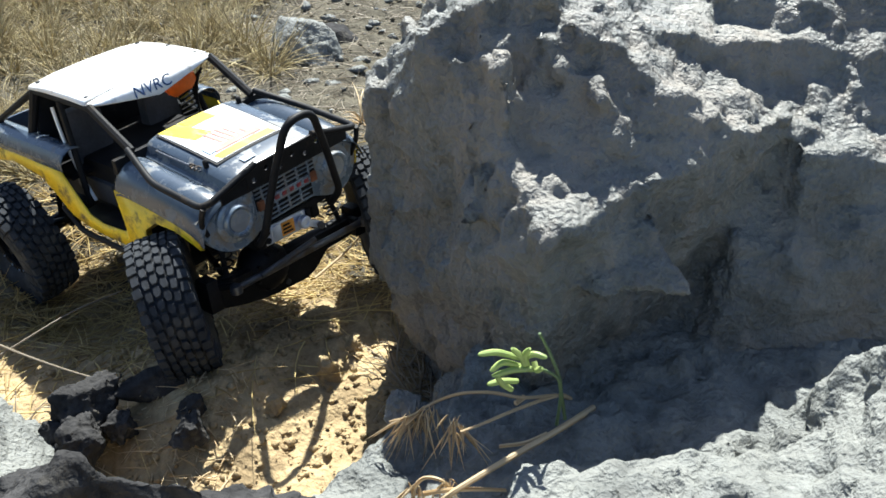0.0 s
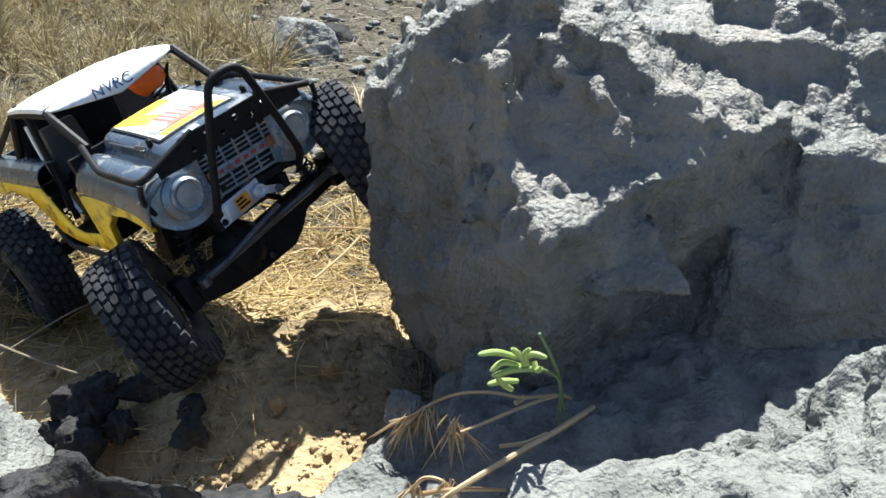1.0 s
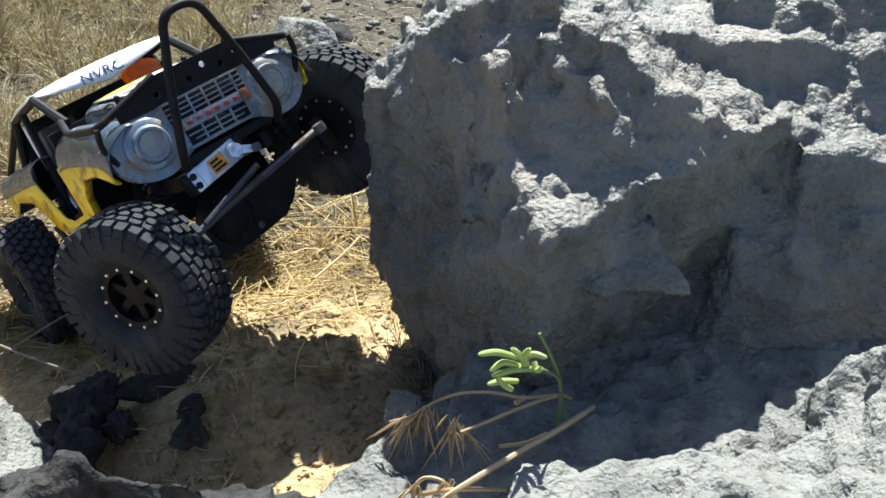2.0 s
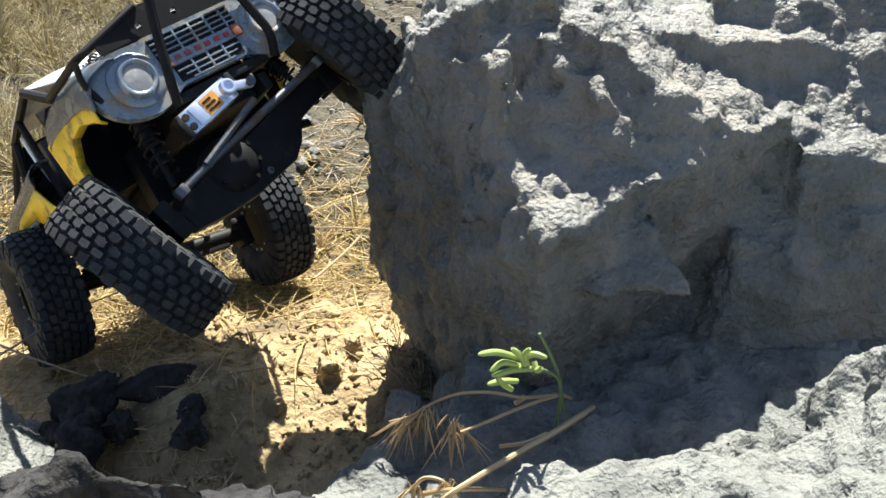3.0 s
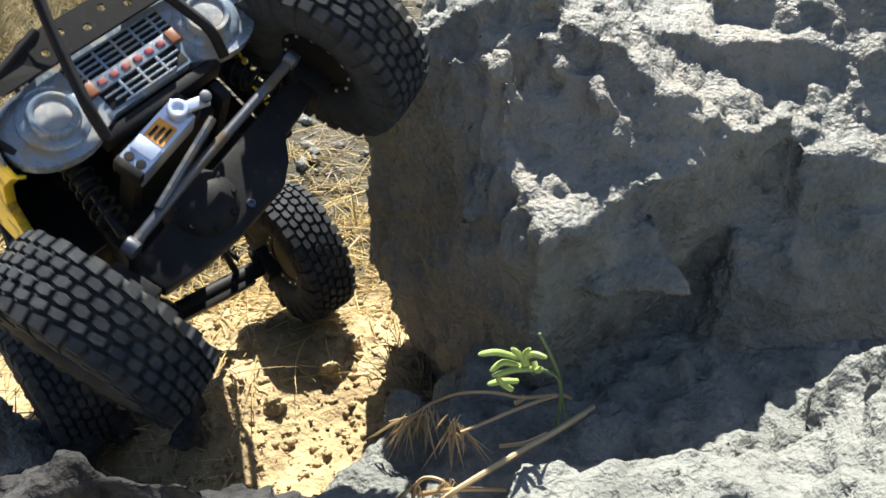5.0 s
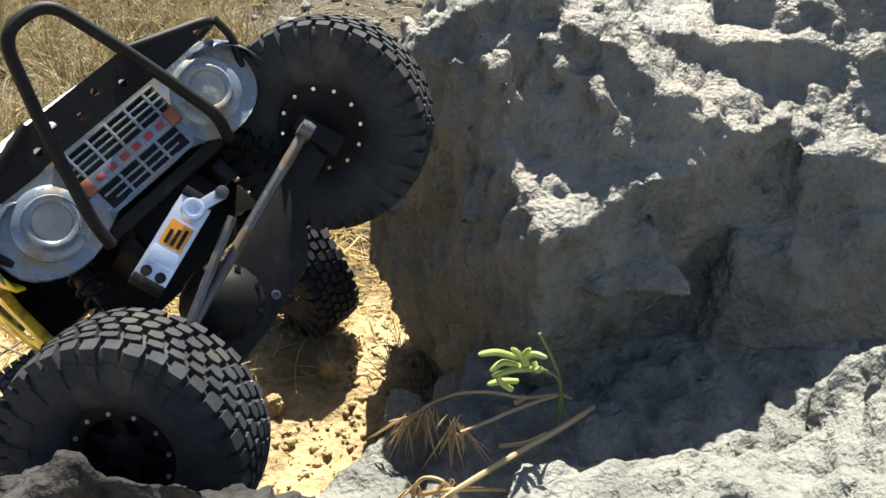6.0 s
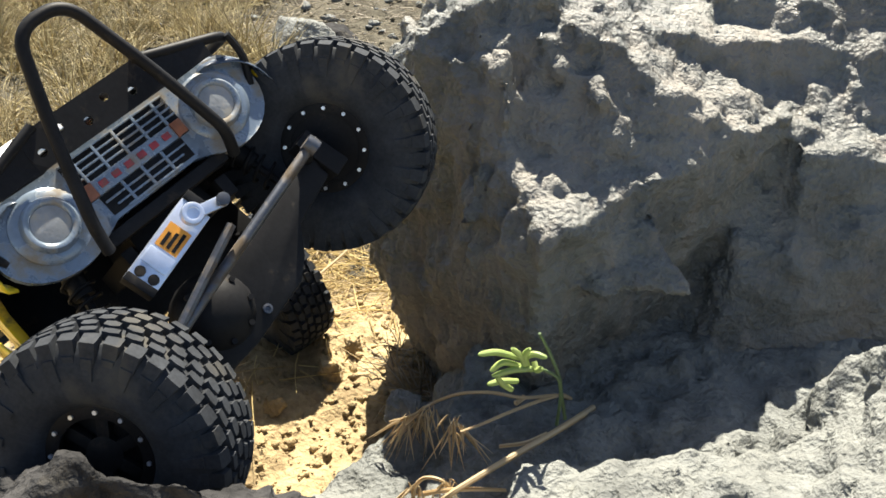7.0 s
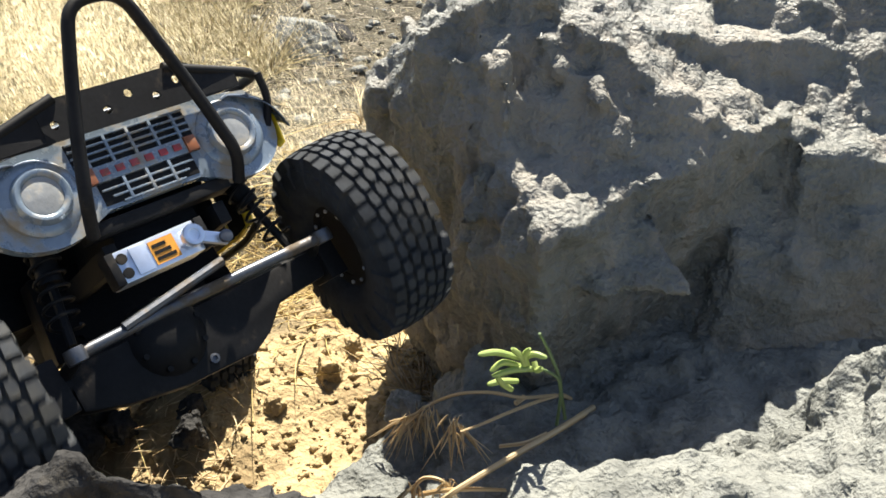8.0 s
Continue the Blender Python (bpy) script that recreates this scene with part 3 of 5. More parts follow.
def thick(ob, t=0.0016):
    m = ob.modifiers.new("thickness", "SOLIDIFY")
    m.thickness, m.offset = t, 0
    return ob


def sub(ob, levels=1):
    m = ob.modifiers.new("round", "SUBSURF")
    m.levels = m.render_levels = levels
    return ob


# hood and fenders: one grey pressing with a trough between them
HOOD = [(0.026, 0.1125), (0.018, 0.1165), (-0.01, 0.1205), (-0.05, 0.1255), (-0.085, 0.1290), (-0.100, 0.1300)]


def hood_line(x):
    for (x1, z1), (x0, z0) in zip(HOOD, HOOD[1:]):
        if x >= x0:
            return z0 + (z1 - z0) * (x - x0) / (x1 - x0)
    return HOOD[-1][1]


bm = bmesh.new()
shell(bm, [[(x, 0.0, z + 0.004), (x, 0.034, z + 0.003), (x, 0.050, z + 0.001), (x, 0.056, z - 0.002), (x, 0.0595, z - 0.012), (x, 0.064, z - 0.0125)] for x, z in HOOD])
bmesh.ops.remove_doubles(bm, verts=bm.verts, dist=1e-5)
sub(thick(part("hood", fix(bm), M_GREY, truck, "scuffed blue-grey hood")))
for s in (1, -1):
    bm = bmesh.new()
    shell(bm, [[(x, s * y, z) for y, z in ((0.064, z0 - 0.012), (0.070, z0 - 0.008), (0.080, z0 - 0.005 - dip), (0.091, z0 - 0.009 - dip), (0.0985, z0 - 0.020 - dip), (0.1000, z0 - 0.029 - dip), (0.1015, z0 - 0.033 - dip))]
               for x, z0, dip in ((0.030, 0.1110, 0.009), (0.024, 0.1145, 0.005), (0.010, 0.1180, 0.001), (-0.03, 0.1225, 0.0), (-0.07, 0.1270, 0.0), (-0.096, 0.1285, 0.001), (-0.104, 0.1285, 0.006))], False)
    sub(thick(part("fender", fix(bm), M_GREY, truck, "scuffed rounded blue-grey fender")))
    bm = bmesh.new()
    rows = ([(0.021, 0.0985, 0.085), (0.019, 0.0985, 0.066), (0.018, 0.094, 0.064)],
            [(0.010, 0.0995, 0.087), (0.012, 0.1000, 0.071), (0.012, 0.095, 0.069)],
            [(-0.015, 0.1000, 0.091), (-0.012, 0.1010, 0.079), (-0.012, 0.096, 0.077)],
            [(-0.045, 0.1005, 0.094), (-0.042, 0.1015, 0.079), (-0.042, 0.096, 0.077)],
            [(-0.068, 0.1005, 0.096), (-0.064, 0.1015, 0.066), (-0.064, 0.096, 0.064)],
            [(-0.078, 0.1005, 0.097), (-0.073, 0.1020, 0.038), (-0.073, 0.096, 0.037)],
            [(-0.104, 0.1005, 0.097), (-0.100, 0.1020, 0.034), (-0.100, 0.096, 0.033)])
    grid = [[bm.verts.new((x, s * y, z)) for x, y, z in r] for r in rows]
    for p, q in zip(grid, grid[1:]):
        for k in range(2):
            bm.faces.new((p[k], p[k + 1], q[k + 1], q[k]))
    thick(part("fender_side", fix(bm), M_YELLOW, truck, "scratched yellow fender side"))
    bm = bmesh.new()
    rows = [[(-0.100, 0.1005, 0.056), (-0.100, 0.1015, 0.034)], [(-0.108, 0.1005, 0.050), (-0.112, 0.1015, 0.034)], [(-0.150, 0.1005, 0.047), (-0.150, 0.1015, 0.034)], [(-0.172, 0.1005, 0.052), (-0.180, 0.1015, 0.036)],
            [(-0.192, 0.1005, 0.075), (-0.210, 0.1015, 0.042)], [(-0.206, 0.1005, 0.094), (-0.232, 0.1015, 0.062)], [(-0.25, 0.1005, 0.095), (-0.255, 0.1015, 0.078)], [(-0.31, 0.1005, 0.095), (-0.31, 0.1015, 0.083)], [(-0.368, 0.098, 0.094), (-0.366, 0.098, 0.070)]]
    grid = [[bm.verts.new((x, s * y, z)) for x, y, z in r] for r in rows]
    for p, q in zip(grid, grid[1:]):
        bm.faces.new((p[0], p[1], q[1], q[0]))
    thick(part("quarter_panel", fix(bm), M_YELLOW, truck, "scratched yellow sill and rear quarter"))
    bm = bmesh.new()
    shell(bm, [[(x, s * 0.1005, 0.092), (x, s * 0.1025, 0.100), (x, s * 0.097, 0.111), (x, s * 0.084, 0.1145), (x, s * 0.074, 0.110)] for x in (-0.198, -0.206, -0.25, -0.31, -0.36, -0.368)], False)
    sub(thick(part("bed_rail", fix(bm), M_GREY, truck)))
    bm = bmesh.new()
    shell(bm, [[(x, s * 0.0, 0.040), (x, s * 0.07, 0.038), (x, s * 0.098, 0.036)] for x in (-0.10, -0.15, -0.215)], False)
    thick(part("floor_pan", fix(bm), M_BLACK, truck))
    bm = bmesh.new()
    tube(bm, arc([(-0.068, s * 0.104, 0.036), (-0.10, s * 0.106, 0.030), (-0.19, s * 0.106, 0.030), (-0.23, s * 0.100, 0.045)], 0.012, 4), 0.003, 8)
    part("rock_slider", fix(bm), M_BLACK, truck)
    bm = bmesh.new()
    box(bm, -0.098, -0.075, s * 0.098 - 0.002, s * 0.098 + 0.002, 0.036, 0.092)
    part("inner_fender", fix(bm), M_BLACK, truck)
bm = bmesh.new()
box(bm, -0.368, -0.364, -0.096, 0.096, 0.07, 0.110)
part("tailgate", fix(bm), M_GREY, truck, bevel=0.001)
bm = bmesh.new()
box(bm, -0.36, -0.21, -0.09, 0.09, 0.076, 0.081)
part("bed_floor", fix(bm), M_BLACK, truck, bevel=0.001)
bm = bmesh.new()
box(bm, -0.104, -0.098, -0.094, 0.094, 0.036, 0.126)
part("firewall", fix(bm), M_BLACK, truck, bevel=0.001)


def on_hood(x0, x1, y0, y1, lift, skew=0.0):
    """A thin sheet that follows the hood."""
    bm = bmesh.new()
    rows = []
    for i in range(7):
        x = x0 + (x1 - x0) * i / 6
        row = []
        for j in range(7):
            y = y0 + (y1 - y0) * j / 6 + skew * (x - x0)
            row.append(bm.verts.new((x, y, hood_line(x) + 0.0042 - 0.0009 * (y / 0.034) ** 2 + lift)))
        rows.append(row)
    for p, q in zip(rows, rows[1:]):
        for k in range(6):
            bm.faces.new((p[k], p[k + 1], q[k + 1], q[k]))
    return fix(bm)


M_DECAL_YELLOW = material("yellow_print", (0.56, 0.43, 0.012), 0.35, vary=0.12, scale=40, bump=0, dirt=(0.34, 0.28, 0.12), dirt_scale=60, dirt_amount=0.2)
M_DECAL_RED = material("faded_red_print", (0.50, 0.16, 0.11), 0.4, vary=0.25, scale=60, bump=0)
M_DECAL_BLUE = material("pale_blue_print", (0.40, 0.52, 0.72), 0.4, vary=0.15, scale=60, bump=0)
M_DECAL_WHITE = material("white_print", (0.56, 0.58, 0.61), 0.3, vary=0.1, scale=60, bump=0, dirt=(0.42, 0.42, 0.40), dirt_scale=50, dirt_amount=0.25)
decal = part("decal", on_hood(-0.096, -0.002, -0.047, 0.036, 0.0010), M_BLACK, truck, "dark-edged hood sticker with yellow, white and red print")
part("print_field", on_hood(-0.094, -0.005, -0.0445, 0.034, 0.0014), M_DECAL_WHITE, decal)
part("stripe", on_hood(-0.094, -0.052, -0.0445, -0.024, 0.0018, 0.30), M_DECAL_YELLOW, decal)
part("stripe", on_hood(-0.094, -0.076, -0.022, 0.010, 0.0018, 0.10), M_DECAL_YELLOW, decal)
part("stripe", on_hood(-0.016, -0.006, -0.040, 0.026, 0.0018, 0.30), M_DECAL_YELLOW, decal)
for x, y, ln, wd in ((-0.062, -0.024, 0.034, 0.0030), (-0.058, -0.017, 0.038, 0.0024), (-0.054, -0.010, 0.030, 0.0030), (-0.050, -0.003, 0.030, 0.0020), (-0.036, 0.006, 0.022, 0.0034)):
    part("print_bar", on_hood(x, x + ln, y, y + wd, 0.0019, 0.12), M_DECAL_RED, decal)
part("print_bar", on_hood(-0.026, -0.018, -0.034, 0.020, 0.0021, 0.1), M_DECAL_RED, decal)
part("print_bar", on_hood(-0.034, -0.020, -0.040, -0.026, 0.0023), M_DECAL_BLUE, decal)
part("badge", on_hood(0.006, 0.014, -0.028, -0.014, 0.0012), M_DECAL_BLUE, truck)
bm = bmesh.new()
tube(bm, [(-0.078, -0.060, 0.126), (-0.060, -0.062, 0.1265), (-0.026, -0.060, 0.1225)], 0.0013, 7)
tube(bm, [(-0.026 + 0.0012 * i, -0.060 + 0.003 * math.sin(i * 1.3), 0.1225 + 0.002 * math.cos(i * 1.3)) for i in range(14)], 0.0010, 6)
part("body_clip", fix(bm), M_STEEL, truck, "steel body clip with a coil")
for x, y in ((-0.012, -0.052), (-0.012, 0.052), (-0.088, 0.050)):
    bm = bmesh.new()
    lathe(bm, [(0.0028, 0.0), (0.0028, 0.006), (0.0015, 0.0075)], "z", (x, y, hood_line(x)), 10)
    part("body_post", fix(bm), M_BLACK, truck)

# grille panel with lamps: a pressing with a round cheek under each lamp
LAMP_Y, LAMP_Z = 0.0603, 0.0805
half = [(0.0, 0.1075), (0.050, 0.1075), (0.084, 0.1045), (0.0985, 0.0930)]
half += [(LAMP_Y + 0.0345 * math.cos(radians(d)), LAMP_Z + 0.0290 * math.sin(radians(d))) for d in range(12, -141, -12)]
half += [(0.0340, 0.0655), (0.0290, 0.0615), (0.0, 0.0615)]
outline = half + [(-y, z) for y, z in half[-2:0:-1]]
bm = bmesh.new()
cheek = lambda y: 0.0005 if abs(y) < 0.07 else 0.0005 - 0.20 * (abs(y) - 0.07)
rim = [[bm.verts.new((x + cheek(y), y, z)) for y, z in outline] for x in (0.0190, 0.0272)]
for k in range(len(outline)):
    bm.faces.new((rim[0][k], rim[0][(k + 1) % len(outline)], rim[1][(k + 1) % len(outline)], rim[1][k]))
for r in rim:
    bm.faces.new(r)
bmesh.ops.triangulate(bm, faces=[f for f in bm.faces if len(f.verts) > 4])
part("grille_panel", fix(bm), M_SILVER, truck, "dusty silver grille panel with round cheeks")
M_LENS = material("lamp_lens", (0.24, 0.25, 0.26), 0.35, vary=0.15, scale=60, bump=0.15, bump_scale=260, dirt=(0.33, 0.30, 0.25), dirt_scale=60, dirt_amount=0.4)
M_AMBER = material("amber_plastic", (0.20, 0.07, 0.03), 0.4, vary=0.25, scale=80, bump=0, dirt=(0.10, 0.06, 0.04), dirt_scale=70, dirt_amount=0.3)
for s in (1, -1):
    bm = bmesh.new()
    lathe(bm, [(0.0222, 0.020), (0.0218, 0.0280), (0.0196, 0.0298), (0.0162, 0.0301), (0.0153, 0.0326), (0.0141, 0.0340), (0.0128, 0.0341), (0.0112, 0.0332), (0.0106, 0.0320)], "x", (0, s * LAMP_Y, LAMP_Z), 40)
    lamp = part("headlight", fix(bm), M_SILVER, truck, "round headlight in a silver bucket")
    bm = bmesh.new()
    lathe(bm, [(0.0109, 0.0316), (0.0106, 0.0325), (0.0056, 0.0330), (0.002, 0.0331)], "x", (0, s * LAMP_Y, LAMP_Z), 28)
    part("lens", fix(bm), M_LENS, lamp)
    bm = bmesh.new()
    box(bm, 0.0277, 0.0312, s * 0.0325 - 0.0036, s * 0.0325 + 0.0036, 0.0772, 0.0866)
    part("turn_signal", fix(bm), M_AMBER, truck, "dirty amber turn signal", bevel=0.0008)
bm = bmesh.new()
box(bm, 0.0274, 0.0282, -0.0372, 0.0372, 0.0770, 0.1035)
part("grille_recess", fix(bm), M_BLACK, truck, bevel=0.0002)
bm = bmesh.new()
box(bm, 0.0274, 0.0282, -0.0300, 0.0300, 0.0640, 0.0768)
part("grille_recess", fix(bm), M_BLACK, truck, bevel=0.0002)
for z, wide in ((0.1030, 0.037), (0.0988, 0.037), (0.0946, 0.037), (0.0904, 0.037), (0.0725, 0.029), (0.0680, 0.0245), (0.0638, 0.020)):
    bm = bmesh.new()
    box(bm, 0.0278, 0.0298, -wide, wide, z - 0.0006, z + 0.0006)
    part("grille_bar", fix(bm), M_SILVER, truck, bevel=0.0002)
bm = bmesh.new()
box(bm, 0.0278, 0.0300, -0.0288, 0.0288, 0.0772, 0.0866)
part("grille_band", fix(bm), M_SILVER, truck, "silver band across the grille", bevel=0.0004)
for y in (-0.0288, -0.0144, 0.0, 0.0144, 0.0288):
    for z0, z1 in ((0.0866, 0.1030), (0.0638, 0.0772)):
        if z0 > 0.07 or abs(y) < 0.02:
            bm = bmesh.new()
            box(bm, 0.0279, 0.0299, y - 0.0009, y + 0.0009, z0, z1)
            part("grille_bar", fix(bm), M_SILVER, truck, bevel=0.0002)
M_RED = material("faded_red_plastic", (0.25, 0.028, 0.035), 0.4, vary=0.2, scale=80, bump=0, dirt=(0.14, 0.07, 0.06), dirt_scale=90, dirt_amount=0.3)
for y in (-0.0230, -0.0138, -0.0046, 0.0046, 0.0138, 0.0230):
    bm = bmesh.new()
    box(bm, 0.0300, 0.0308, y - 0.0026, y + 0.0026, 0.0800, 0.0840)
    part("emblem_bar", fix(bm), M_RED, truck, bevel=0.0003)

# stinger hoop, tube front and drilled plate
bm = bmesh.new()
tube(bm, arc([(0.034, -0.047, 0.050), (0.047, -0.0475, 0.064), (0.057, -0.034, 0.112), (0.0695, -0.015, 0.1650), (0.0695, 0.015, 0.1650), (0.057, 0.034, 0.112), (0.047, 0.0475, 0.064), (0.034, 0.047, 0.050)], 0.026, 9), 0.0037, 12)
part("hoop", fix(bm), M_BLACK, truck, "bent black steel stinger hoop")
for s in (1, -1):
    bm = bmesh.new()
    tube(bm, arc([(0.038, s * 0.034, 0.1275), (0.034, s * 0.094, 0.1095), (-0.04, s * 0.094, 0.117), (-0.098, s * 0.078, 0.131)], 0.012, 5), 0.0032, 10)
    part("fender_tube", fix(bm), M_BLACK, truck)
    bm = bmesh.new()
    tube(bm, arc([(0.0335, s * 0.094, 0.1095), (0.028, s * 0.097, 0.095), (0.022, s * 0.090, 0.078)], 0.008, 4), 0.0026, 8)
    part("fender_stay", fix(bm), M_BLACK, truck)
bm = bmesh.new()
tilt = pose(0.036, 0, 0.1045, 0, 5)
cell, holes = 0.0155, 6
ring = [(math.cos(2 * math.pi * (k + 0.5) / 8), math.sin(2 * math.pi * (k + 0.5) / 8)) for k in range(8)]
for i in range(holes):
    y0 = (i - holes / 2) * cell
    edge = [(y0 + cell, 0.0165), (y0 + cell / 2 + 0.003, 0.023), (y0 + cell / 2 - 0.003, 0.023), (y0, 0.0165), (y0, 0.0065), (y0 + cell / 2 - 0.003, 0.0), (y0 + cell / 2 + 0.003, 0.0), (y0 + cell, 0.0065)]
    cz = 0.0145 if i % 2 else 0.0085
    outer = [bm.verts.new(tilt @ Vector((0, y, z))) for y, z in edge]
    inner = [bm.verts.new(tilt @ Vector((0, y0 + cell / 2 + 0.0027 * c, cz + 0.0027 * q))) for c, q in ring]
    for k in range(8):
        bm.faces.new((outer[k], outer[(k + 1) % 8], inner[(k + 1) % 8], inner[k]))
    for z in (0.0, 0.023):
        b0 = outer[5 if z == 0 else 2]
        for c in ((y0, outer[4] if z == 0 else outer[3]), (y0 + cell, outer[7] if z == 0 else outer[0])):
            corner = bm.verts.new(tilt @ Vector((0, c[0], z)))
            mid = (outer[5] if z == 0 else outer[2]) if c[0] == y0 else (outer[6] if z == 0 else outer[1])
            bm.faces.new((c[1], corner, mid))
for s in (1, -1):
    y1 = s * holes / 2 * cell
    pts = [bm.verts.new(tilt @ Vector((0, y, z))) for y, z in ((y1, 0.0), (y1 + s * 0.030, 0.0), (y1 + s * 0.030, 0.010), (y1, 0.023))]
    bm.faces.new(pts)
bmesh.ops.remove_doubles(bm, verts=bm.verts, dist=1e-5)
plate = thick(part("bumper_plate", fix(bm), M_BLACK, truck, "black steel plate with drilled holes", shade=False), 0.002)
bm = bmesh.new()
box(bm, 0.010, 0.026, -0.046, 0.046, 0.050, 0.058)
part("bumper_mount", fix(bm), M_BLACK, truck, bevel=0.0015)

# chassis and suspension
for s in (1, -1):
    bm = bmesh.new()
    box(bm, -0.345, 0.018, s * 0.036 - 0.004, s * 0.036 + 0.004, 0.032, 0.046)
    part("frame_rail", fix(bm), M_BLACK, truck, bevel=0.001)
    for x0, lean in ((0.0, -0.012), (-WHEELBASE, 0.012)):
        bm = bmesh.new()
        a, b = Vector((x0 + 0.004, s * 0.074, 0.004)), Vector((x0 + lean, s * 0.056, 0.094))
        tube(bm, [a, a.lerp(b, 0.45)], 0.0028, 8)
        tube(bm, [a.lerp(b, 0.40), b], 0.0068, 12)
        shock = part("shock_absorber", fix(bm), M_BLACK, truck, "black coil-over shock absorber")
        bm = bmesh.new()
        d = (b - a).normalized()
        u = d.orthogonal().normalized()
        w = d.cross(u)
        tube(bm, [a.lerp(b, 0.10 + 0.62 * i / 84) + 0.0088 * (math.cos(i * 2 * math.pi / 12) * u + math.sin(i * 2 * math.pi / 12) * w) for i in range(85)], 0.0011, 6)
        part("spring", fix(bm), M_BLACK, shock)
    for x0, x1 in ((-0.008, -0.115), (-WHEELBASE + 0.008, -0.185)):
        bm = bmesh.new()
        tube(bm, [(x0, s * 0.062, -0.004), (x1, s * 0.034, 0.024)], 0.0034, 8)
        part("lower_link", fix(bm), M_BLACK, truck)
bm = bmesh.new()
box(bm, -0.19, -0.11, -0.042, 0.042, 0.016, 0.034, taper=(1.25, 1.0))
part("skid_plate", fix(bm), M_BLACK, truck, bevel=0.003)
bm = bmesh.new()
box(bm, -0.090, -0.064, -0.066, 0.066, 0.002, 0.058, taper=(0.8, 0.9))
part("cross_member", fix(bm), M_BLACK, truck, bevel=0.003)
bm = bmesh.new()
box(bm, -0.10, 0.008, -0.030, 0.030, 0.034, 0.072, taper=(0.9, 0.8))
part("motor_box", fix(bm), M_BLACK, truck, bevel=0.004)

# cab
bm = bmesh.new()
shell(bm, [[(x, 0.0, z + 0.0045), (x, y * 0.55, z + 0.0038), (x, y * 0.96, z + 0.001), (x, y, z - 0.002)] for x, y, z in ((-0.161, 0.0755, 0.165), (-0.19, 0.0745, 0.1655), (-0.24, 0.073, 0.1645), (-0.281, 0.0715, 0.161))])
bmesh.ops.remove_doubles(bm, verts=bm.verts, dist=1e-5)
roof = thick(part("roof", fix(bm), M_WHITE, truck, "white sheet roof with black screws"))
bm = bmesh.new()
rows = [[bm.verts.new(p) for p in ((-0.1600, 0.0755 * u, 0.1695 - 0.0060 * u * u), (-0.1535 + 0.0075 * (1 - abs(u)), 0.0745 * u, 0.1640 - 0.0150 * (1 - abs(u)) ** 0.8))] for u in [-1 + 0.125 * i for i in range(17)]]
for p, q in zip(rows, rows[1:]):
    bm.faces.new((p[0], p[1], q[1], q[0]))
visor = thick(part("visor", fix(bm), M_WHITE, truck, "white folded roof visor"))
for x, y in ((-0.170, 0.066), (-0.170, -0.066), (-0.274, 0.062), (-0.274, -0.062), (-0.222, 0.068)):
    bm = bmesh.new()
    lathe(bm, [(0.0026, 0.0), (0.0026, 0.0022), (0.0014, 0.0026)], "z", (x, y, 0.1655 if x > -0.25 else 0.1628), 10)
    part("screw", fix(bm), M_BLACK, roof)
text = bpy.data.curves.new("club_letters", "FONT")
text.body, text.size, text.extrude, text.align_x, text.shear = "NVRC", 0.0170, 0.0002, "CENTER", 0.25
lettering = new("club_letters", text)
dg = bpy.context.evaluated_depsgraph_get()
letters = bpy.data.meshes.new_from_object(lettering.evaluated_get(dg))
bpy.data.objects.remove(lettering)
letters.materials.clear()
letters.materials.append(material("marker_ink", (0.02, 0.04, 0.10), 0.9, spec=0.0, vary=0.1, bump=0))
lettering = new("lettering", letters)
lettering.parent = visor
face_x, face_z = Vector((0, 1, 0)), Vector((0.82, 0, 0.57)).normalized()
lean = Matrix((face_x, face_z.cross(face_x), face_z)).transposed().to_4x4()
lettering.matrix_basis = Matrix.Translation((-0.1472, -0.005, 0.1542)) @ lean
tagged(lettering, "dark blue hand-drawn letters")
for s in (1, -1):
    for path, r in (([(-0.098, s * 0.074, 0.128), (-0.156, s * 0.0735, 0.162)], 0.0044), ([(-0.156, s * 0.0735, 0.161), (-0.275, s * 0.069, 0.158)], 0.0038), ([(-0.274, s * 0.069, 0.158), (-0.288, s * 0.082, 0.108)], 0.0046),
                    ([(-0.274, s * 0.069, 0.158), (-0.355, s * 0.084, 0.114)], 0.0036), ([(-0.215, s * 0.0735, 0.158), (-0.196, s * 0.086, 0.05)], 0.0036)):
        bm = bmesh.new()
        tube(bm, path, r, 8)
        part("cage_tube", fix(bm), M_BLACK, truck)
bm = bmesh.new()
box(bm, -0.150, -0.105, -0.075, 0.075, 0.090, 0.108, taper=(0.7, 1))
part("dashboard", fix(bm), M_BLACK, truck, bevel=0.004)
# rear wall, carried up black to the roof to stand for the cab's shade
bm = bmesh.new()
box(bm, -0.285, -0.279, -0.085, 0.085, 0.07, 0.152, taper=(1, 0.80))
part("cab_back_shade", fix(bm), M_BLACK, truck, bevel=0.002)
# black filler block, added so the open cab looks dark inside
bm = bmesh.new()
box(bm, -0.278, -0.11, -0.070, 0.070, 0.040, 0.088, taper=(0.95, 0.9))
part("cab_dark_filler", fix(bm), M_BLACK, truck, bevel=0.004)
M_SEAT = material("dark_seat", (0.05, 0.05, 0.055), 0.7, vary=0.3, scale=40, bump=0.3, bump_scale=300, bump_distance=0.001)
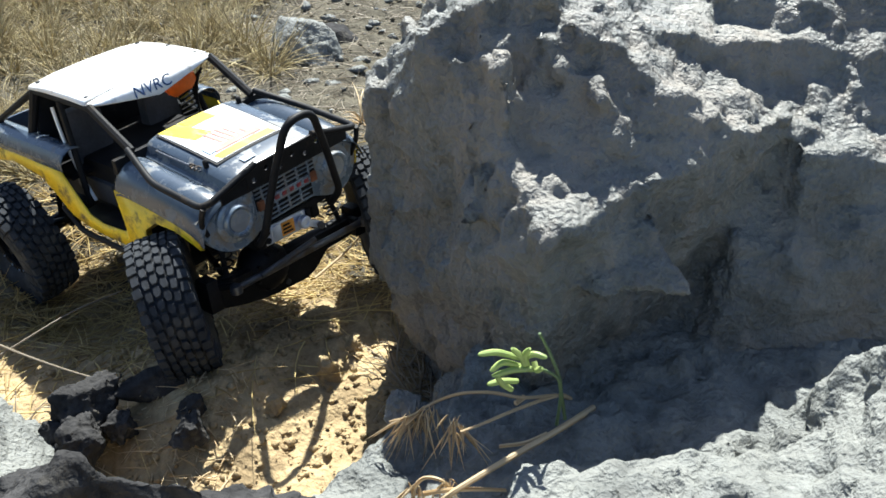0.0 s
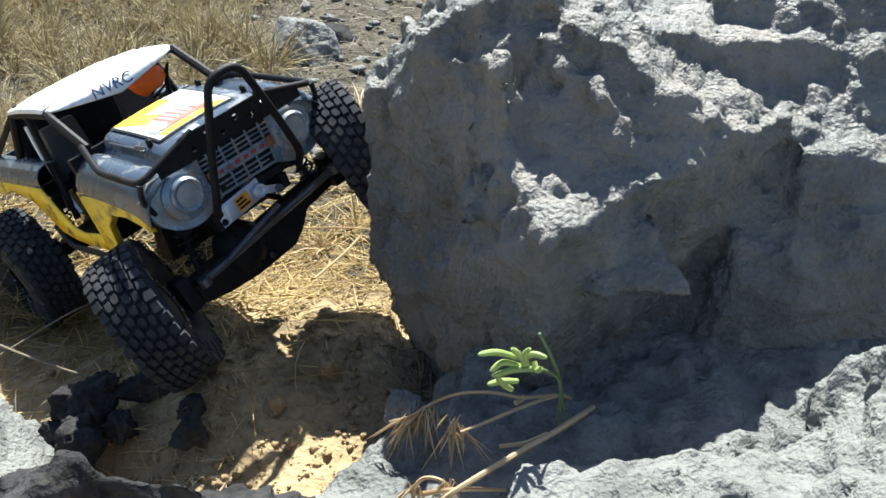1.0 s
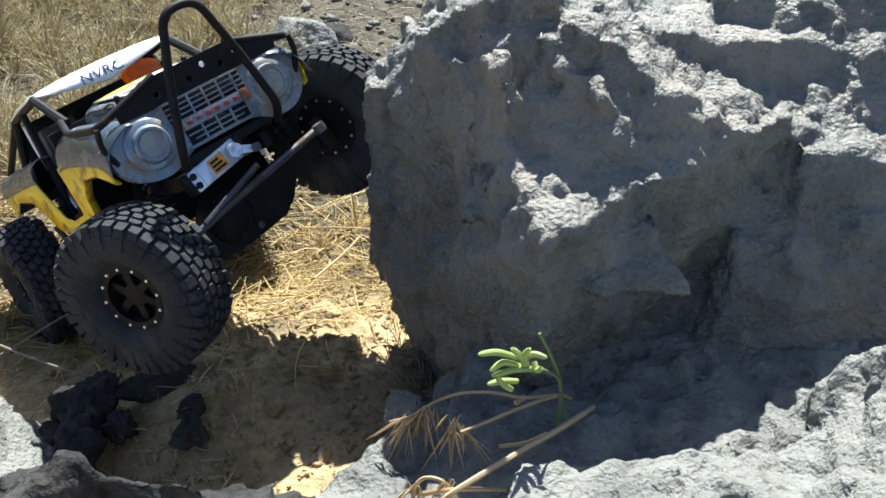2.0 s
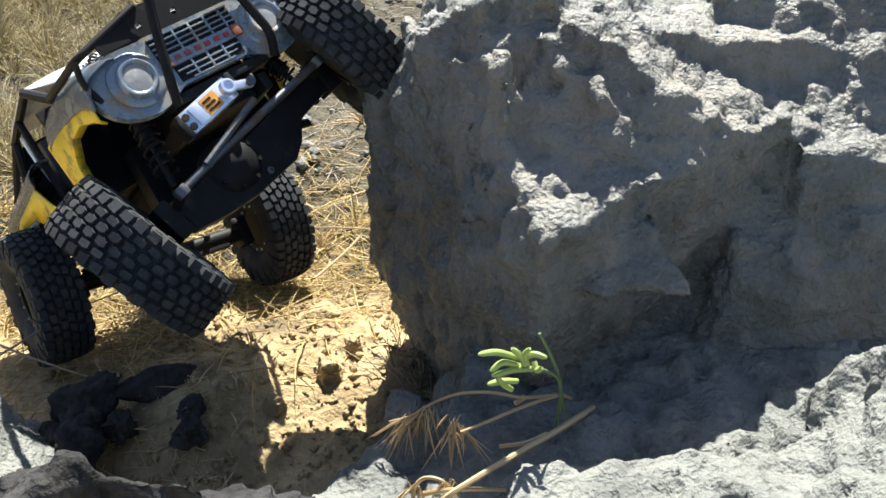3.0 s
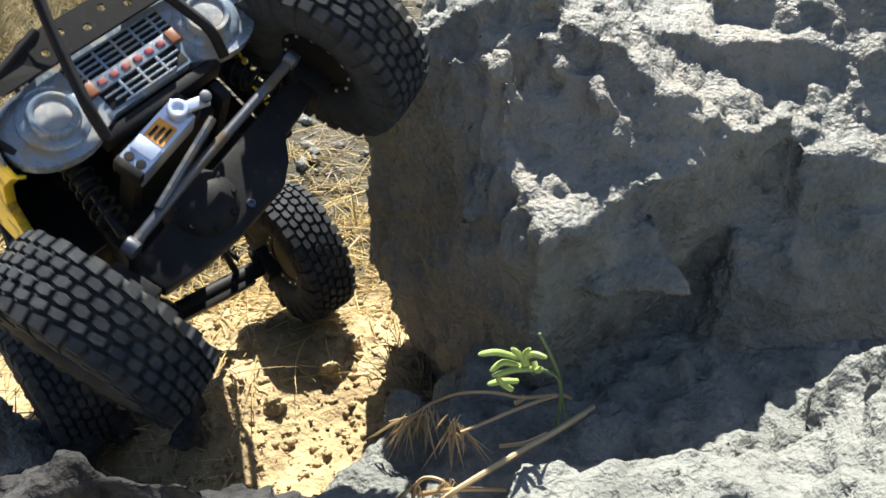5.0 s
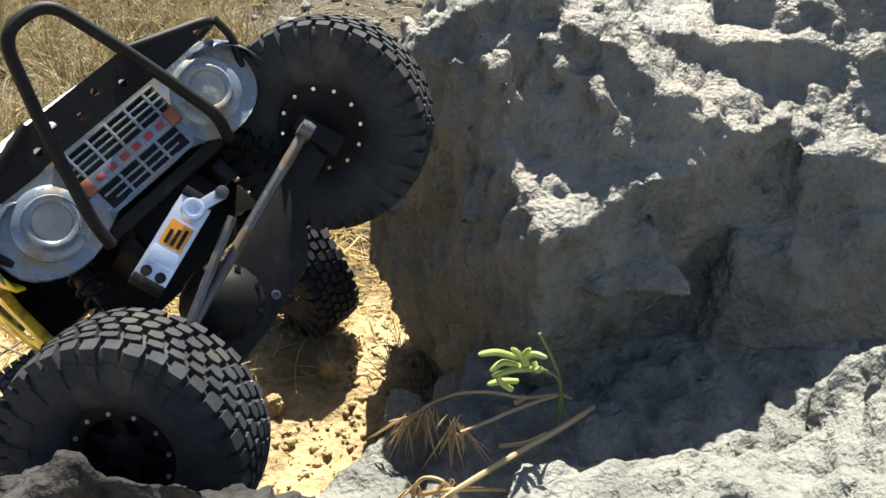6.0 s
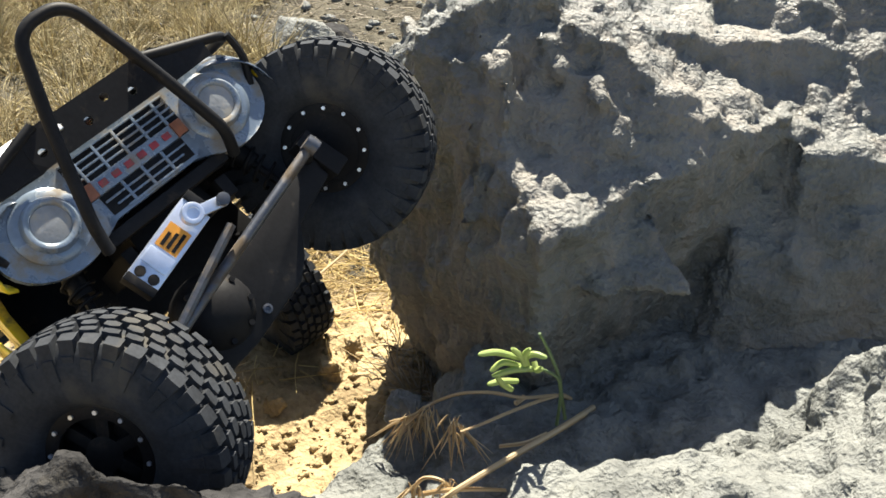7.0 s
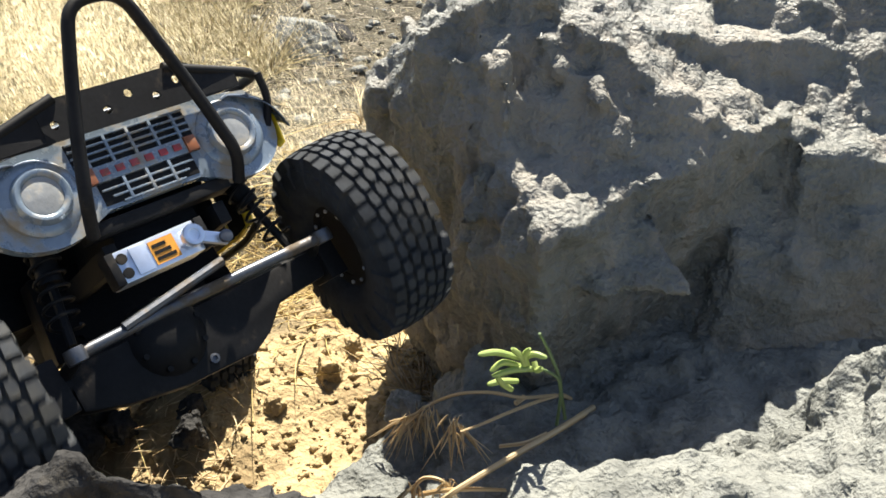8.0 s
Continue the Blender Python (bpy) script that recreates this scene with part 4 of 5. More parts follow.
for s in (1, -1):
    bm = bmesh.new()
    box(bm, -0.225, -0.172, s * 0.045 - 0.026, s * 0.045 + 0.026, 0.045, 0.070)
    box(bm, -0.250, -0.226, s * 0.045 - 0.024, s * 0.045 + 0.024, 0.050, 0.138, taper=(0.6, 0.8))
    part("seat", fix(bm), M_SEAT, truck, bevel=0.004)
    bm = bmesh.new()
    tube(bm, arc([(-0.235, s * 0.074, 0.148), (-0.226, s * 0.078, 0.118), (-0.212, s * 0.080, 0.085), (-0.190, s * 0.082, 0.055)], 0.012, 4), 0.0018, 7)
    part("harness_strap", fix(bm), M_WHITE, truck)
ico = bmesh.new()
bmesh.ops.create_icosphere(ico, subdivisions=3, radius=0.0165)
for v in ico.verts:
    v.co *= 1 + 0.32 * noise.noise(v.co * 95) + 0.12 * noise.noise(v.co * 240)
    v.co = Vector((v.co.x * 0.8, v.co.y * 1.15, v.co.z * 0.9)) + Vector((-0.176, 0.040, 0.144))
part("rag", ico, M_ORANGE, truck, "crumpled bright orange rag")
net = bmesh.new()
for i in range(7):
    tube(net, [(-0.165 - 0.003 * i, 0.066 - 0.001 * i, 0.150 - 0.004 * i), (-0.180, 0.060, 0.135 - 0.006 * i), (-0.190, 0.045, 0.125 - 0.005 * i)], 0.0016, 5)
part("strap", fix(net), M_BLACK, truck)


# ---- stones ----
def stone(size, seed, mat, planes=9, step=None, rough=0.5):
    """A broken stone about its own middle; size is its length, width and height."""
    rng = random.Random(seed)
    sx, sy, sz = (s / 2 for s in size)
    cuts = [((0, 0, sz), (rng.uniform(-.25, .25), rng.uniform(-.25, .25), 1)), ((0, 0, -sz), (0, 0, -1))]
    for k in range(planes):
        a = 2 * math.pi * (k + rng.uniform(-.3, .3)) / planes
        at = (sx * math.cos(a) * rng.uniform(.75, 1), sy * math.sin(a) * rng.uniform(.75, 1), 0)
        cuts.append((at, (math.cos(a) / sx, math.sin(a) / sy, rng.uniform(-.2, .6) / sz)))
    small = min(size)
    off = np.array([seed * 1.37, seed * 0.71, seed * 2.3])

    def field(p):
        return cut(p, cuts) - rough * (0.10 * small * fbm(p + off, 2.2 / small, 3, seed) + 0.05 * small * fbm(p + off, 7 / small, 2, seed + 5))
    e = 1.35
    v, q = surface_net((-sx * e, -sy * e, -sz * e), (sx * e, sy * e, sz * e), step or max(size) / 26, field)
    n = normals_of(v, q)
    v = v + n * (0.02 * small * fbm(v + off, 20 / small, 2, seed + 9) - 0.06 * small * rough * smooth(0.4, 0.8, fbm(v + off, 9 / small, 2, seed + 14)))[:, None]
    return mesh_from("stone", v, q, mat)


def put_stone(name, size, seed, mat, x, y, z, turn=(0, 0, 0), label="", group="", rough=0.5, step=None):
    ob = new(name, stone(size, seed, mat, step=step, rough=rough))
    ob.matrix_world = pose(x, y, z, *turn)
    return tagged(ob, label, "rock", group)


def floor_at(x, y):
    return float(ground_height(np.array([[x, y]]))[0])


LAVA = "stones beside the truck"
put_stone("lava_stone", (0.058, 0.05, 0.04), 3, M_LAVA, -0.322, 0.672, 0.012, (0, 6, 20), "dark porous lava stone on the dirt", LAVA, 0.9)
put_stone("lava_stone", (0.064, 0.026, 0.020), 5, M_LAVA, -0.268, 0.688, 0.022, (18, -24, 18), "dark flat slab of stone leaning on another", LAVA, 0.4)
put_stone("lava_stone", (0.030, 0.026, 0.024), 7, M_LAVA, -0.286, 0.650, 0.004, (0, 0, 50), "dark porous lava stone on the dirt", LAVA, 0.9)
put_stone("lava_stone", (0.050, 0.042, 0.034), 9, M_LAVA, -0.312, 0.630, 0.006, (8, 0, 110), "dark porous lava stone on the dirt", LAVA, 0.9)
put_stone("lava_stone", (0.024, 0.022, 0.020), 12, M_LAVA, -0.220, 0.655, 0.024, (0, 0, 20), "small dark stone on the dirt", LAVA, 0.6)
put_stone("lava_stone", (0.030, 0.024, 0.022), 14, M_LAVA, -0.216, 0.628, 0.020, (10, 0, 70), "small dark stone on the dirt", LAVA, 0.7)
put_stone("lava_stone", (0.024, 0.020, 0.016), 15, M_LAVA, -0.345, 0.648, 0.002, (0, 0, 10), "small dark stone on the dirt", LAVA, 0.7)
put_stone("rock", (0.19, 0.20, 0.07), 21, M_PALE_ROCK, -0.415, 0.585, 0.0, (0, 0, 25), "pale grey flat rock half buried in dirt", "rocks", 0.4, 0.005)
put_stone("rock", (0.135, 0.11, 0.085), 26, M_PALE_ROCK, -0.252, 1.68, 0.020, (-16, 8, 35), "grey wedge-shaped rock lying in the open dirt", "rocks", 0.3, 0.005)
put_stone("rock", (0.10, 0.07, 0.035), 29, M_LAVA, -0.21, 1.78, 0.0, (0, 0, 40), "flat grey rock lying in the open dirt", "rocks", 0.4)
put_stone("rock", (0.06, 0.05, 0.03), 31, M_LAVA, -0.08, 1.56, 0.0, (0, 0, 70), "small grey rock lying in the open dirt", "rocks", 0.5)
put_stone("clump", (0.050, 0.030, 0.016), 33, M_DIRT, -0.128, 0.822, floor_at(-0.128, 0.822) + 0.002, (0, 0, 12), "dark crumbly clump of dirt set in the bank", "clods", 0.9)
put_stone("clod", (0.026, 0.022, 0.022), 35, M_DIRT, -0.108, 0.722, 0.012, (0, 0, 30), "crumbly clod of tan dirt on the ground", "clods", 0.8)
put_stone("clod", (0.020, 0.016, 0.014), 37, M_DIRT, -0.088, 0.762, 0.012, (0, 0, 80), "crumbly clod of tan dirt on the ground", "clods", 0.8)
put_stone("clod", (0.022, 0.018, 0.014), 39, M_DIRT, -0.152, 0.672, 0.012, (0, 0, 10), "crumbly clod of tan dirt on the ground", "clods", 0.8)
RUBBLE = "rubble on the boulder"
for i, (x, y, z, s) in enumerate(((0.327, 0.744, 0.250, 0.05), (0.367, 0.781, 0.255, 0.065), (0.312, 0.716, 0.246, 0.032), (0.381, 0.721, 0.246, 0.055), (0.349, 0.702, 0.242, 0.028), (0.409, 0.80, 0.272, 0.075), (0.345, 0.77, 0.285, 0.04), (0.40, 0.75, 0.262, 0.03), (0.372, 0.735, 0.262, 0.022))):
    put_stone("stone", (s, s * 0.8, s * 0.6), 50 + i, M_BASALT, x, y, z, (10 * i, 7, 47 * i), "loose grey stone lodged on the boulder's ledge", RUBBLE, 0.6)
for i, (x, y, z, s) in enumerate(((-0.030, 0.588, 0.078, 0.030), (0.315, 0.625, 0.085, 0.035), (0.35, 0.635, 0.09, 0.05), (0.26, 0.66, 0.082, 0.022), (0.205, 0.665, 0.08, 0.02), (0.285, 0.655, 0.082, 0.028))):
    put_stone("stone", (s, s * 0.8, s * 0.6), 70 + i, M_BASALT, x, y, z, (5, 9 * i, 61 * i), "loose grey stone at the foot of the boulder", "stones below the boulder", 0.6)


def gravel():
    """Pebbles and crumbs of dirt strewn on the ground."""
    rng = random.Random(77)
    verts, faces = [], []
    for k in range(2600):
        if k < 1500:
            x, y = rng.uniform(-0.34, 0.0), rng.uniform(0.52, 0.98)
        else:
            x, y = rng.uniform(-0.85, 0.1), rng.uniform(0.6, 2.1)
        r = 0.0012 + 0.0045 * rng.random() ** 3
        z = floor_at(x, y) if k < 10 else 0
        verts_here = []
        for d in ((1, 0, 0), (0, 1, 0), (-1, 0, 0), (0, -1, 0), (0, 0, 1), (0, 0, -1), (.6, .6, .5), (-.6, .5, .6)):
            q = Vector(d) * r * rng.uniform(0.7, 1.2)
            verts_here.append((x + q.x, y + q.y, q.z * 0.8))
        b = len(verts)
        verts += verts_here
        faces += [(b + i, b + j, b + m) for i, j, m in ((0, 6, 4), (0, 1, 6), (6, 1, 7), (6, 7, 4), (1, 2, 7), (7, 2, 4), (2, 3, 4), (3, 0, 4), (1, 0, 5), (2, 1, 5), (3, 2, 5), (0, 3, 5))]
    v = np.array(verts)
    centre = v.reshape(-1, 8, 3)[:, :, :2].mean(1)
    v[:, 2] += np.repeat(ground_height(centre) + 0.0008, 8)
    tagged(new("gravel", mesh_from("gravel", v, faces, M_DIRT, False)), "tan crumbs and pebbles strewn on the dirt", "gravel", kind="stuff")


gravel()


def rubble():
    """Broken grey stones strewn over the open ground behind."""
    rng = np.random.default_rng(78)
    count = 1500
    c = np.column_stack([rng.uniform(-0.60, 0.16, count), rng.uniform(1.14, 2.3, count)])
    keep = rng.random(count) < 0.25 + 0.75 * smooth(-0.05, 0.45, fbm(np.column_stack([c, np.zeros(count)]), 5.0, 3, 88))
    c = c[keep]
    r = 0.003 + 0.016 * rng.random(len(c)) ** 3
    base = np.array([(1, 0, 0), (0, 1, 0), (-1, 0, 0), (0, -1, 0), (0, 0, 1), (0, 0, -1), (.6, .6, .5), (-.6, .5, .6)])
    v = base[None] * r[:, None, None] * rng.uniform(0.6, 1.25, (len(c), 8, 1)) * rng.uniform(0.6, 1.3, (len(c), 1, 3)) * np.array([1, 1, 0.6])
    a = rng.uniform(0, 2 * math.pi, len(c))
    x, y = v[..., 0] * np.cos(a)[:, None] - v[..., 1] * np.sin(a)[:, None], v[..., 0] * np.sin(a)[:, None] + v[..., 1] * np.cos(a)[:, None]
    v = np.stack([x + c[:, :1], y + c[:, 1:], v[..., 2] + ground_height(c)[:, None] + 0.15 * r[:, None]], -1)
    tri = np.array([(0, 6, 4), (0, 1, 6), (6, 1, 7), (6, 7, 4), (1, 2, 7), (7, 2, 4), (2, 3, 4), (3, 0, 4), (1, 0, 5), (2, 1, 5), (3, 2, 5), (0, 3, 5)])
    f = (8 * np.arange(len(c))[:, None, None] + tri).reshape(-1, 3)
    tagged(new("rubble", mesh_from("rubble", v.reshape(-1, 3), f, M_PALE_ROCK, False)), "broken grey stones strewn over open ground", "gravel", kind="stuff")


rubble()


# ---- dry plants ----
def blades(rows, name, mat):
    """Thin curved straws: rows of (root, direction, length, width, droop, seed)."""
    verts, faces = [], []
    for root, d, length, width, droop, seed in rows:
        rng = random.Random(seed)
        d = Vector(d).normalized()
        side = d.cross(Vector((rng.uniform(-1, 1), rng.uniform(-1, 1), rng.uniform(-.3, .3)))).normalized()
        p, step, b = Vector(root), length / 4, len(verts)
        wob = Vector((rng.uniform(-.25, .25), rng.uniform(-.25, .25), 0))
        nrm = side.cross(d)
        for i in range(5):
            w = width * (1 - 0.8 * (i / 4) ** 2)
            verts += [tuple(p + side * w), tuple(p - side * w * 0.5 + nrm * w * 0.9), tuple(p - side * w * 0.5 - nrm * w * 0.9)]
            d = (d + wob * 0.5 + Vector((0, 0, -droop))).normalized()
            p = p + d * step
        for i in range(4):
            o = b + 3 * i
            for k in range(3):
                k2 = (k + 1) % 3
                faces.append((o + k, o + k2, o + 3 + k2, o + 3 + k))
    return mesh_from(name, verts, faces, mat)


def straw_material(name, base, dark):
    m = bpy.data.materials.new(name)
    m.use_nodes = True
    n, l = m.node_tree.nodes, m.node_tree.links
    geo, ramp = n.new("ShaderNodeNewGeometry"), n.new("ShaderNodeValToRGB")
    ramp.color_ramp.elements[0].color, ramp.color_ramp.elements[1].color = (*dark, 1), (*base, 1)
    l.new(geo.outputs["Random Per Island"], ramp.inputs[0])
    b = n["Principled BSDF"]
    l.new(ramp.outputs[0], b.inputs["Base Color"])
    b.inputs["Roughness"].default_value = 0.55
    thin = n.new("ShaderNodeBsdfTranslucent")
    l.new(ramp.outputs[0], thin.inputs[0])
    mix = n.new("ShaderNodeMixShader")
    mix.inputs[0].default_value = 0.3
    l.new(b.outputs[0], mix.inputs[1]), l.new(thin.outputs[0], mix.inputs[2]), l.new(mix.outputs[0], n["Material Output"].inputs[0])
    return m


M_GRASS = straw_material("dry_grass", (0.58, 0.49, 0.27), (0.20, 0.155, 0.08))
M_GOLD = straw_material("golden_straw", (0.68, 0.53, 0.22), (0.30, 0.20, 0.07))
M_HUSK = straw_material("bleached_husk", (0.74, 0.60, 0.38), (0.40, 0.27, 0.13))
M_FRESH = straw_material("succulent_green", (0.50, 0.56, 0.20), (0.34, 0.44, 0.14))
M_GREEN_STEM = straw_material("green_stem", (0.20, 0.26, 0.12), (0.12, 0.18, 0.08))
M_GREY_STEM = straw_material("weathered_stem", (0.42, 0.36, 0.27), (0.20, 0.16, 0.11))


def tufts(places, count, length, seed, flat=0.0):
    rng, rows = random.Random(seed), []
    heights = ground_height(np.array([[p[0], p[1]] for p in places]))
    for (x, y, s), z in zip(places, heights):
        for k in range(int(count * s)):
            a, tilt = rng.uniform(0, 2 * math.pi), rng.uniform(0.15, 1.25) + flat
            d = (math.cos(a) * math.sin(min(tilt, 1.5)), math.sin(a) * math.sin(min(tilt, 1.5)), math.cos(min(tilt, 1.5)))
            r = 0.018 * s * rng.random()
            rows.append(((x + r * math.cos(a), y + r * math.sin(a), z), d, length * s * rng.uniform(0.5, 1.25), rng.uniform(0.0005, 0.0012), rng.uniform(0.05, 0.35), rng.random()))
    return rows


def litter(count, box_, seed, length=(0.02, 0.09), lift=0.004, keep=None):
    rng, rows = random.Random(seed), []
    pts = []
    while len(pts) < count:
        x, y = rng.uniform(box_[0], box_[1]), rng.uniform(box_[2], box_[3])
        if keep is None or rng.random() < keep(x, y):
            pts.append((x, y))
    hs = ground_height(np.array(pts))
    for (x, y), z in zip(pts, hs):
        a = rng.uniform(0, 2 * math.pi)
        rows.append(((x, y, z + rng.uniform(0.001, lift)), (math.cos(a), math.sin(a), rng.uniform(-0.05, 0.22)), rng.uniform(*length), rng.uniform(0.0004, 0.0010), rng.uniform(0.0, 0.06), rng.random()))
    return rows


rng = random.Random(5)
places = []
while len(places) < 470:
    x, y = rng.uniform(-1.5, 0.1), rng.uniform(1.15, 2.9)
    edge = -0.30 - 0.16 * (2.0 - y) + 0.10 * math.sin(y * 9)
    if x < edge or (y > 2.05 and rng.random() < 0.5):
        places.append((x, y, rng.uniform(0.6, 1.35)))
tagged(new("dry_grass", blades(tufts(places, 62, 0.105, 11), "dry_grass", M_GRASS)), "matted dry yellow grass on the slope", "grass", kind="stuff")
places = [(rng.uniform(-0.75, -0.42), rng.uniform(0.86, 1.25), rng.uniform(0.3, 0.7)) for _ in range(60)]
tagged(new("dry_grass", blades(tufts(places, 40, 0.075, 13, 0.3), "dry_grass", M_GOLD)), "low tufts of golden dry grass", "grass", kind="stuff")


def golden(x, y):
    return math.exp(-(((x + 0.17) / 0.17) ** 2 + ((y - 1.0) / 0.15) ** 2)) + 0.6 * math.exp(-(((x + 0.42) / 0.16) ** 2 + ((y - 0.95) / 0.18) ** 2)) * 1.0 + (0.10 if y > 0.84 else 0.012)


tagged(new("straw_litter", blades(litter(3600, (-0.75, -0.01, 0.58, 1.3), 17, keep=golden), "straw_litter", M_GOLD)), "golden straw litter scattered over the dirt", "straw", kind="stuff")
tagged(new("straw_litter", blades(litter(2200, (-0.6, 0.15, 1.15, 2.2), 19, (0.02, 0.08)), "straw_litter", M_GREY_STEM)), "greyish straw litter on the open dirt", "straw", kind="stuff")
tagged(new("straw_litter", blades(litter(260, (-0.36, -0.18, 0.58, 0.70), 23, (0.012, 0.035), 0.006), "straw_litter", M_HUSK)), "short bleached straw around the dark stones", "straw", kind="stuff")
# dead grass in the angle between boulder and dirt
places = [(-0.02 + rng.uniform(-.03, .03), 0.735 + rng.uniform(-.06, .05), rng.uniform(0.4, 0.8)) for _ in range(12)]
tagged(new("dead_grass", blades(tufts(places, 26, 0.065, 29, 0.1), "dead_grass", M_GREY_STEM)), "dead brown grass tuft at the boulder's foot", "grass", kind="stuff")


def tapered(bm, path, r0, r1, sides=7):
    n = len(path)
    return tube(bm, path, r0, sides, radii=[r0 + (r1 - r0) * i / (n - 1) for i in range(n)])


def curve(points, steps=6):
    """A smooth path through points."""
    p = [Vector(q) for q in points]
    p = [p[0] * 2 - p[1]] + p + [p[-1] * 2 - p[-2]]
    out = []
    for a, b, c, d in zip(p, p[1:], p[2:], p[3:]):
        for s in range(steps):
            t = s / steps
            out.append(0.5 * ((2 * b) + (c - a) * t + (2 * a - 5 * b + 4 * c - d) * t * t + (3 * b - a - 3 * c + d) * t ** 3))
    return out + [p[-2]]


def seed_head(bm, at, aim, seed, size=0.024):
    """A drooping spray of thin pointed husks."""
    r = random.Random(seed)
    for k in range(12):
        d = (Vector(aim) + Vector((r.uniform(-.6, .6), r.uniform(-.4, .4), r.uniform(-.4, .4)))).normalized()
        ln = size * r.uniform(0.45, 1.3)
        a = Vector(at) + Vector((r.uniform(-.005, .005), r.uniform(-.003, .003), r.uniform(-.004, .004)))
        bend = Vector((r.uniform(-.004, .004), 0, -r.uniform(0.001, 0.006)))
        pts = [a, a + d * ln * 0.3, a + d * ln * 0.6 + bend * 0.4, a + d * ln + bend]
        f = r.uniform(0.5, 1.1)
        tube(bm, pts, 0.001, 5, radii=[0.0003 * f, 0.0010 * f, 0.0006 * f, 0.0001])


def stalk_thing(name, stems, label, mat=M_HUSK, heads=()):
    root = new(name)
    tagged(root, label, "dry plant", "dead stalks")
    for pts, r0, r1 in stems:
        part("stem", fix(tapered(bmesh.new(), curve(pts), r0, r1)), mat, root)
    for i, (at, aim, size) in enumerate(heads):
        bm = bmesh.new()
        seed_head(bm, at, aim, 40 + i, size)
        tagged(part("seed_head", fix(bm), M_HUSK, root, "bleached drooping grass seed head"), kind="stuff")
    return root


stalk_thing("dead_stalk", [([(0.1152, 0.5713, 0.0896), (0.0899, 0.5354, 0.1034), (0.0704, 0.5163, 0.1063), (0.0453, 0.4974, 0.1056), (0.0061, 0.4767, 0.0936), (-0.0055, 0.4795, 0.0765)], 0.0025, 0.0020),
                           ([(0.074, 0.5214, 0.1071), (0.0582, 0.5136, 0.1056), (0.0401, 0.5154, 0.1008)], 0.0018, 0.0014)], "thick dry straw stalk lying across the rock")
stalk_thing("dead_stalk", [([(0.0992, 0.5827, 0.0892), (0.086, 0.569, 0.1035), (0.0582, 0.5484, 0.1179), (0.0352, 0.5456, 0.1249), (0.0127, 0.5444, 0.1249), (-0.0059, 0.5625, 0.1023), (-0.0229, 0.5568, 0.0945), (-0.0405, 0.5628, 0.0828)], 0.0015, 0.0010),
                           ([(0.0992, 0.5827, 0.0892), (0.0885, 0.5714, 0.1016), (0.0646, 0.5477, 0.1127), (0.0429, 0.5311, 0.116), (0.0264, 0.5207, 0.1159), (0.0123, 0.5166, 0.1128)], 0.0017, 0.0010),
                           ([(0.0597, 0.551, 0.1164), (0.054, 0.546, 0.1157), (0.0527, 0.5448, 0.1156)], 0.0022, 0.0020)],
            "bent dry grass stalk with drooping seed heads", heads=[((-0.0165, 0.5583, 0.0971), (-0.40, -0.15, -1), 0.036), ((-0.0237, 0.5547, 0.0947), (-0.55, -0.1, -1), 0.034), ((-0.0093, 0.5592, 0.0985), (-0.15, -0.2, -1), 0.032),
                   ((0.0085, 0.5276, 0.1138), (-0.25, -0.1, -1), 0.030), ((0.0124, 0.5217, 0.1136), (0.60, -0.1, -1), 0.032), ((-0.0208, 0.5587, 0.0957), (-0.2, -0.1, -1), 0.038)])
stalk_thing("dead_stalk", [([(-0.0215, 0.4925, 0.069), (-0.0194, 0.4936, 0.0829), (-0.0125, 0.4923, 0.0926), (-0.0016, 0.487, 0.0955), (0.0063, 0.4909, 0.0823)], 0.0016, 0.0011), ([(-0.0156, 0.4962, 0.0734), (0.0023, 0.4813, 0.0917), (0.0216, 0.4817, 0.0923), (0.0435, 0.4887, 0.0845)], 0.0020, 0.0013)],
            "curled dry straw stalk on the rock", heads=[((-0.0205, 0.4914, 0.0851), (-0.2, 0, -1), 0.022), ((0.0043, 0.4861, 0.0939), (0.1, 0, -1), 0.022)])


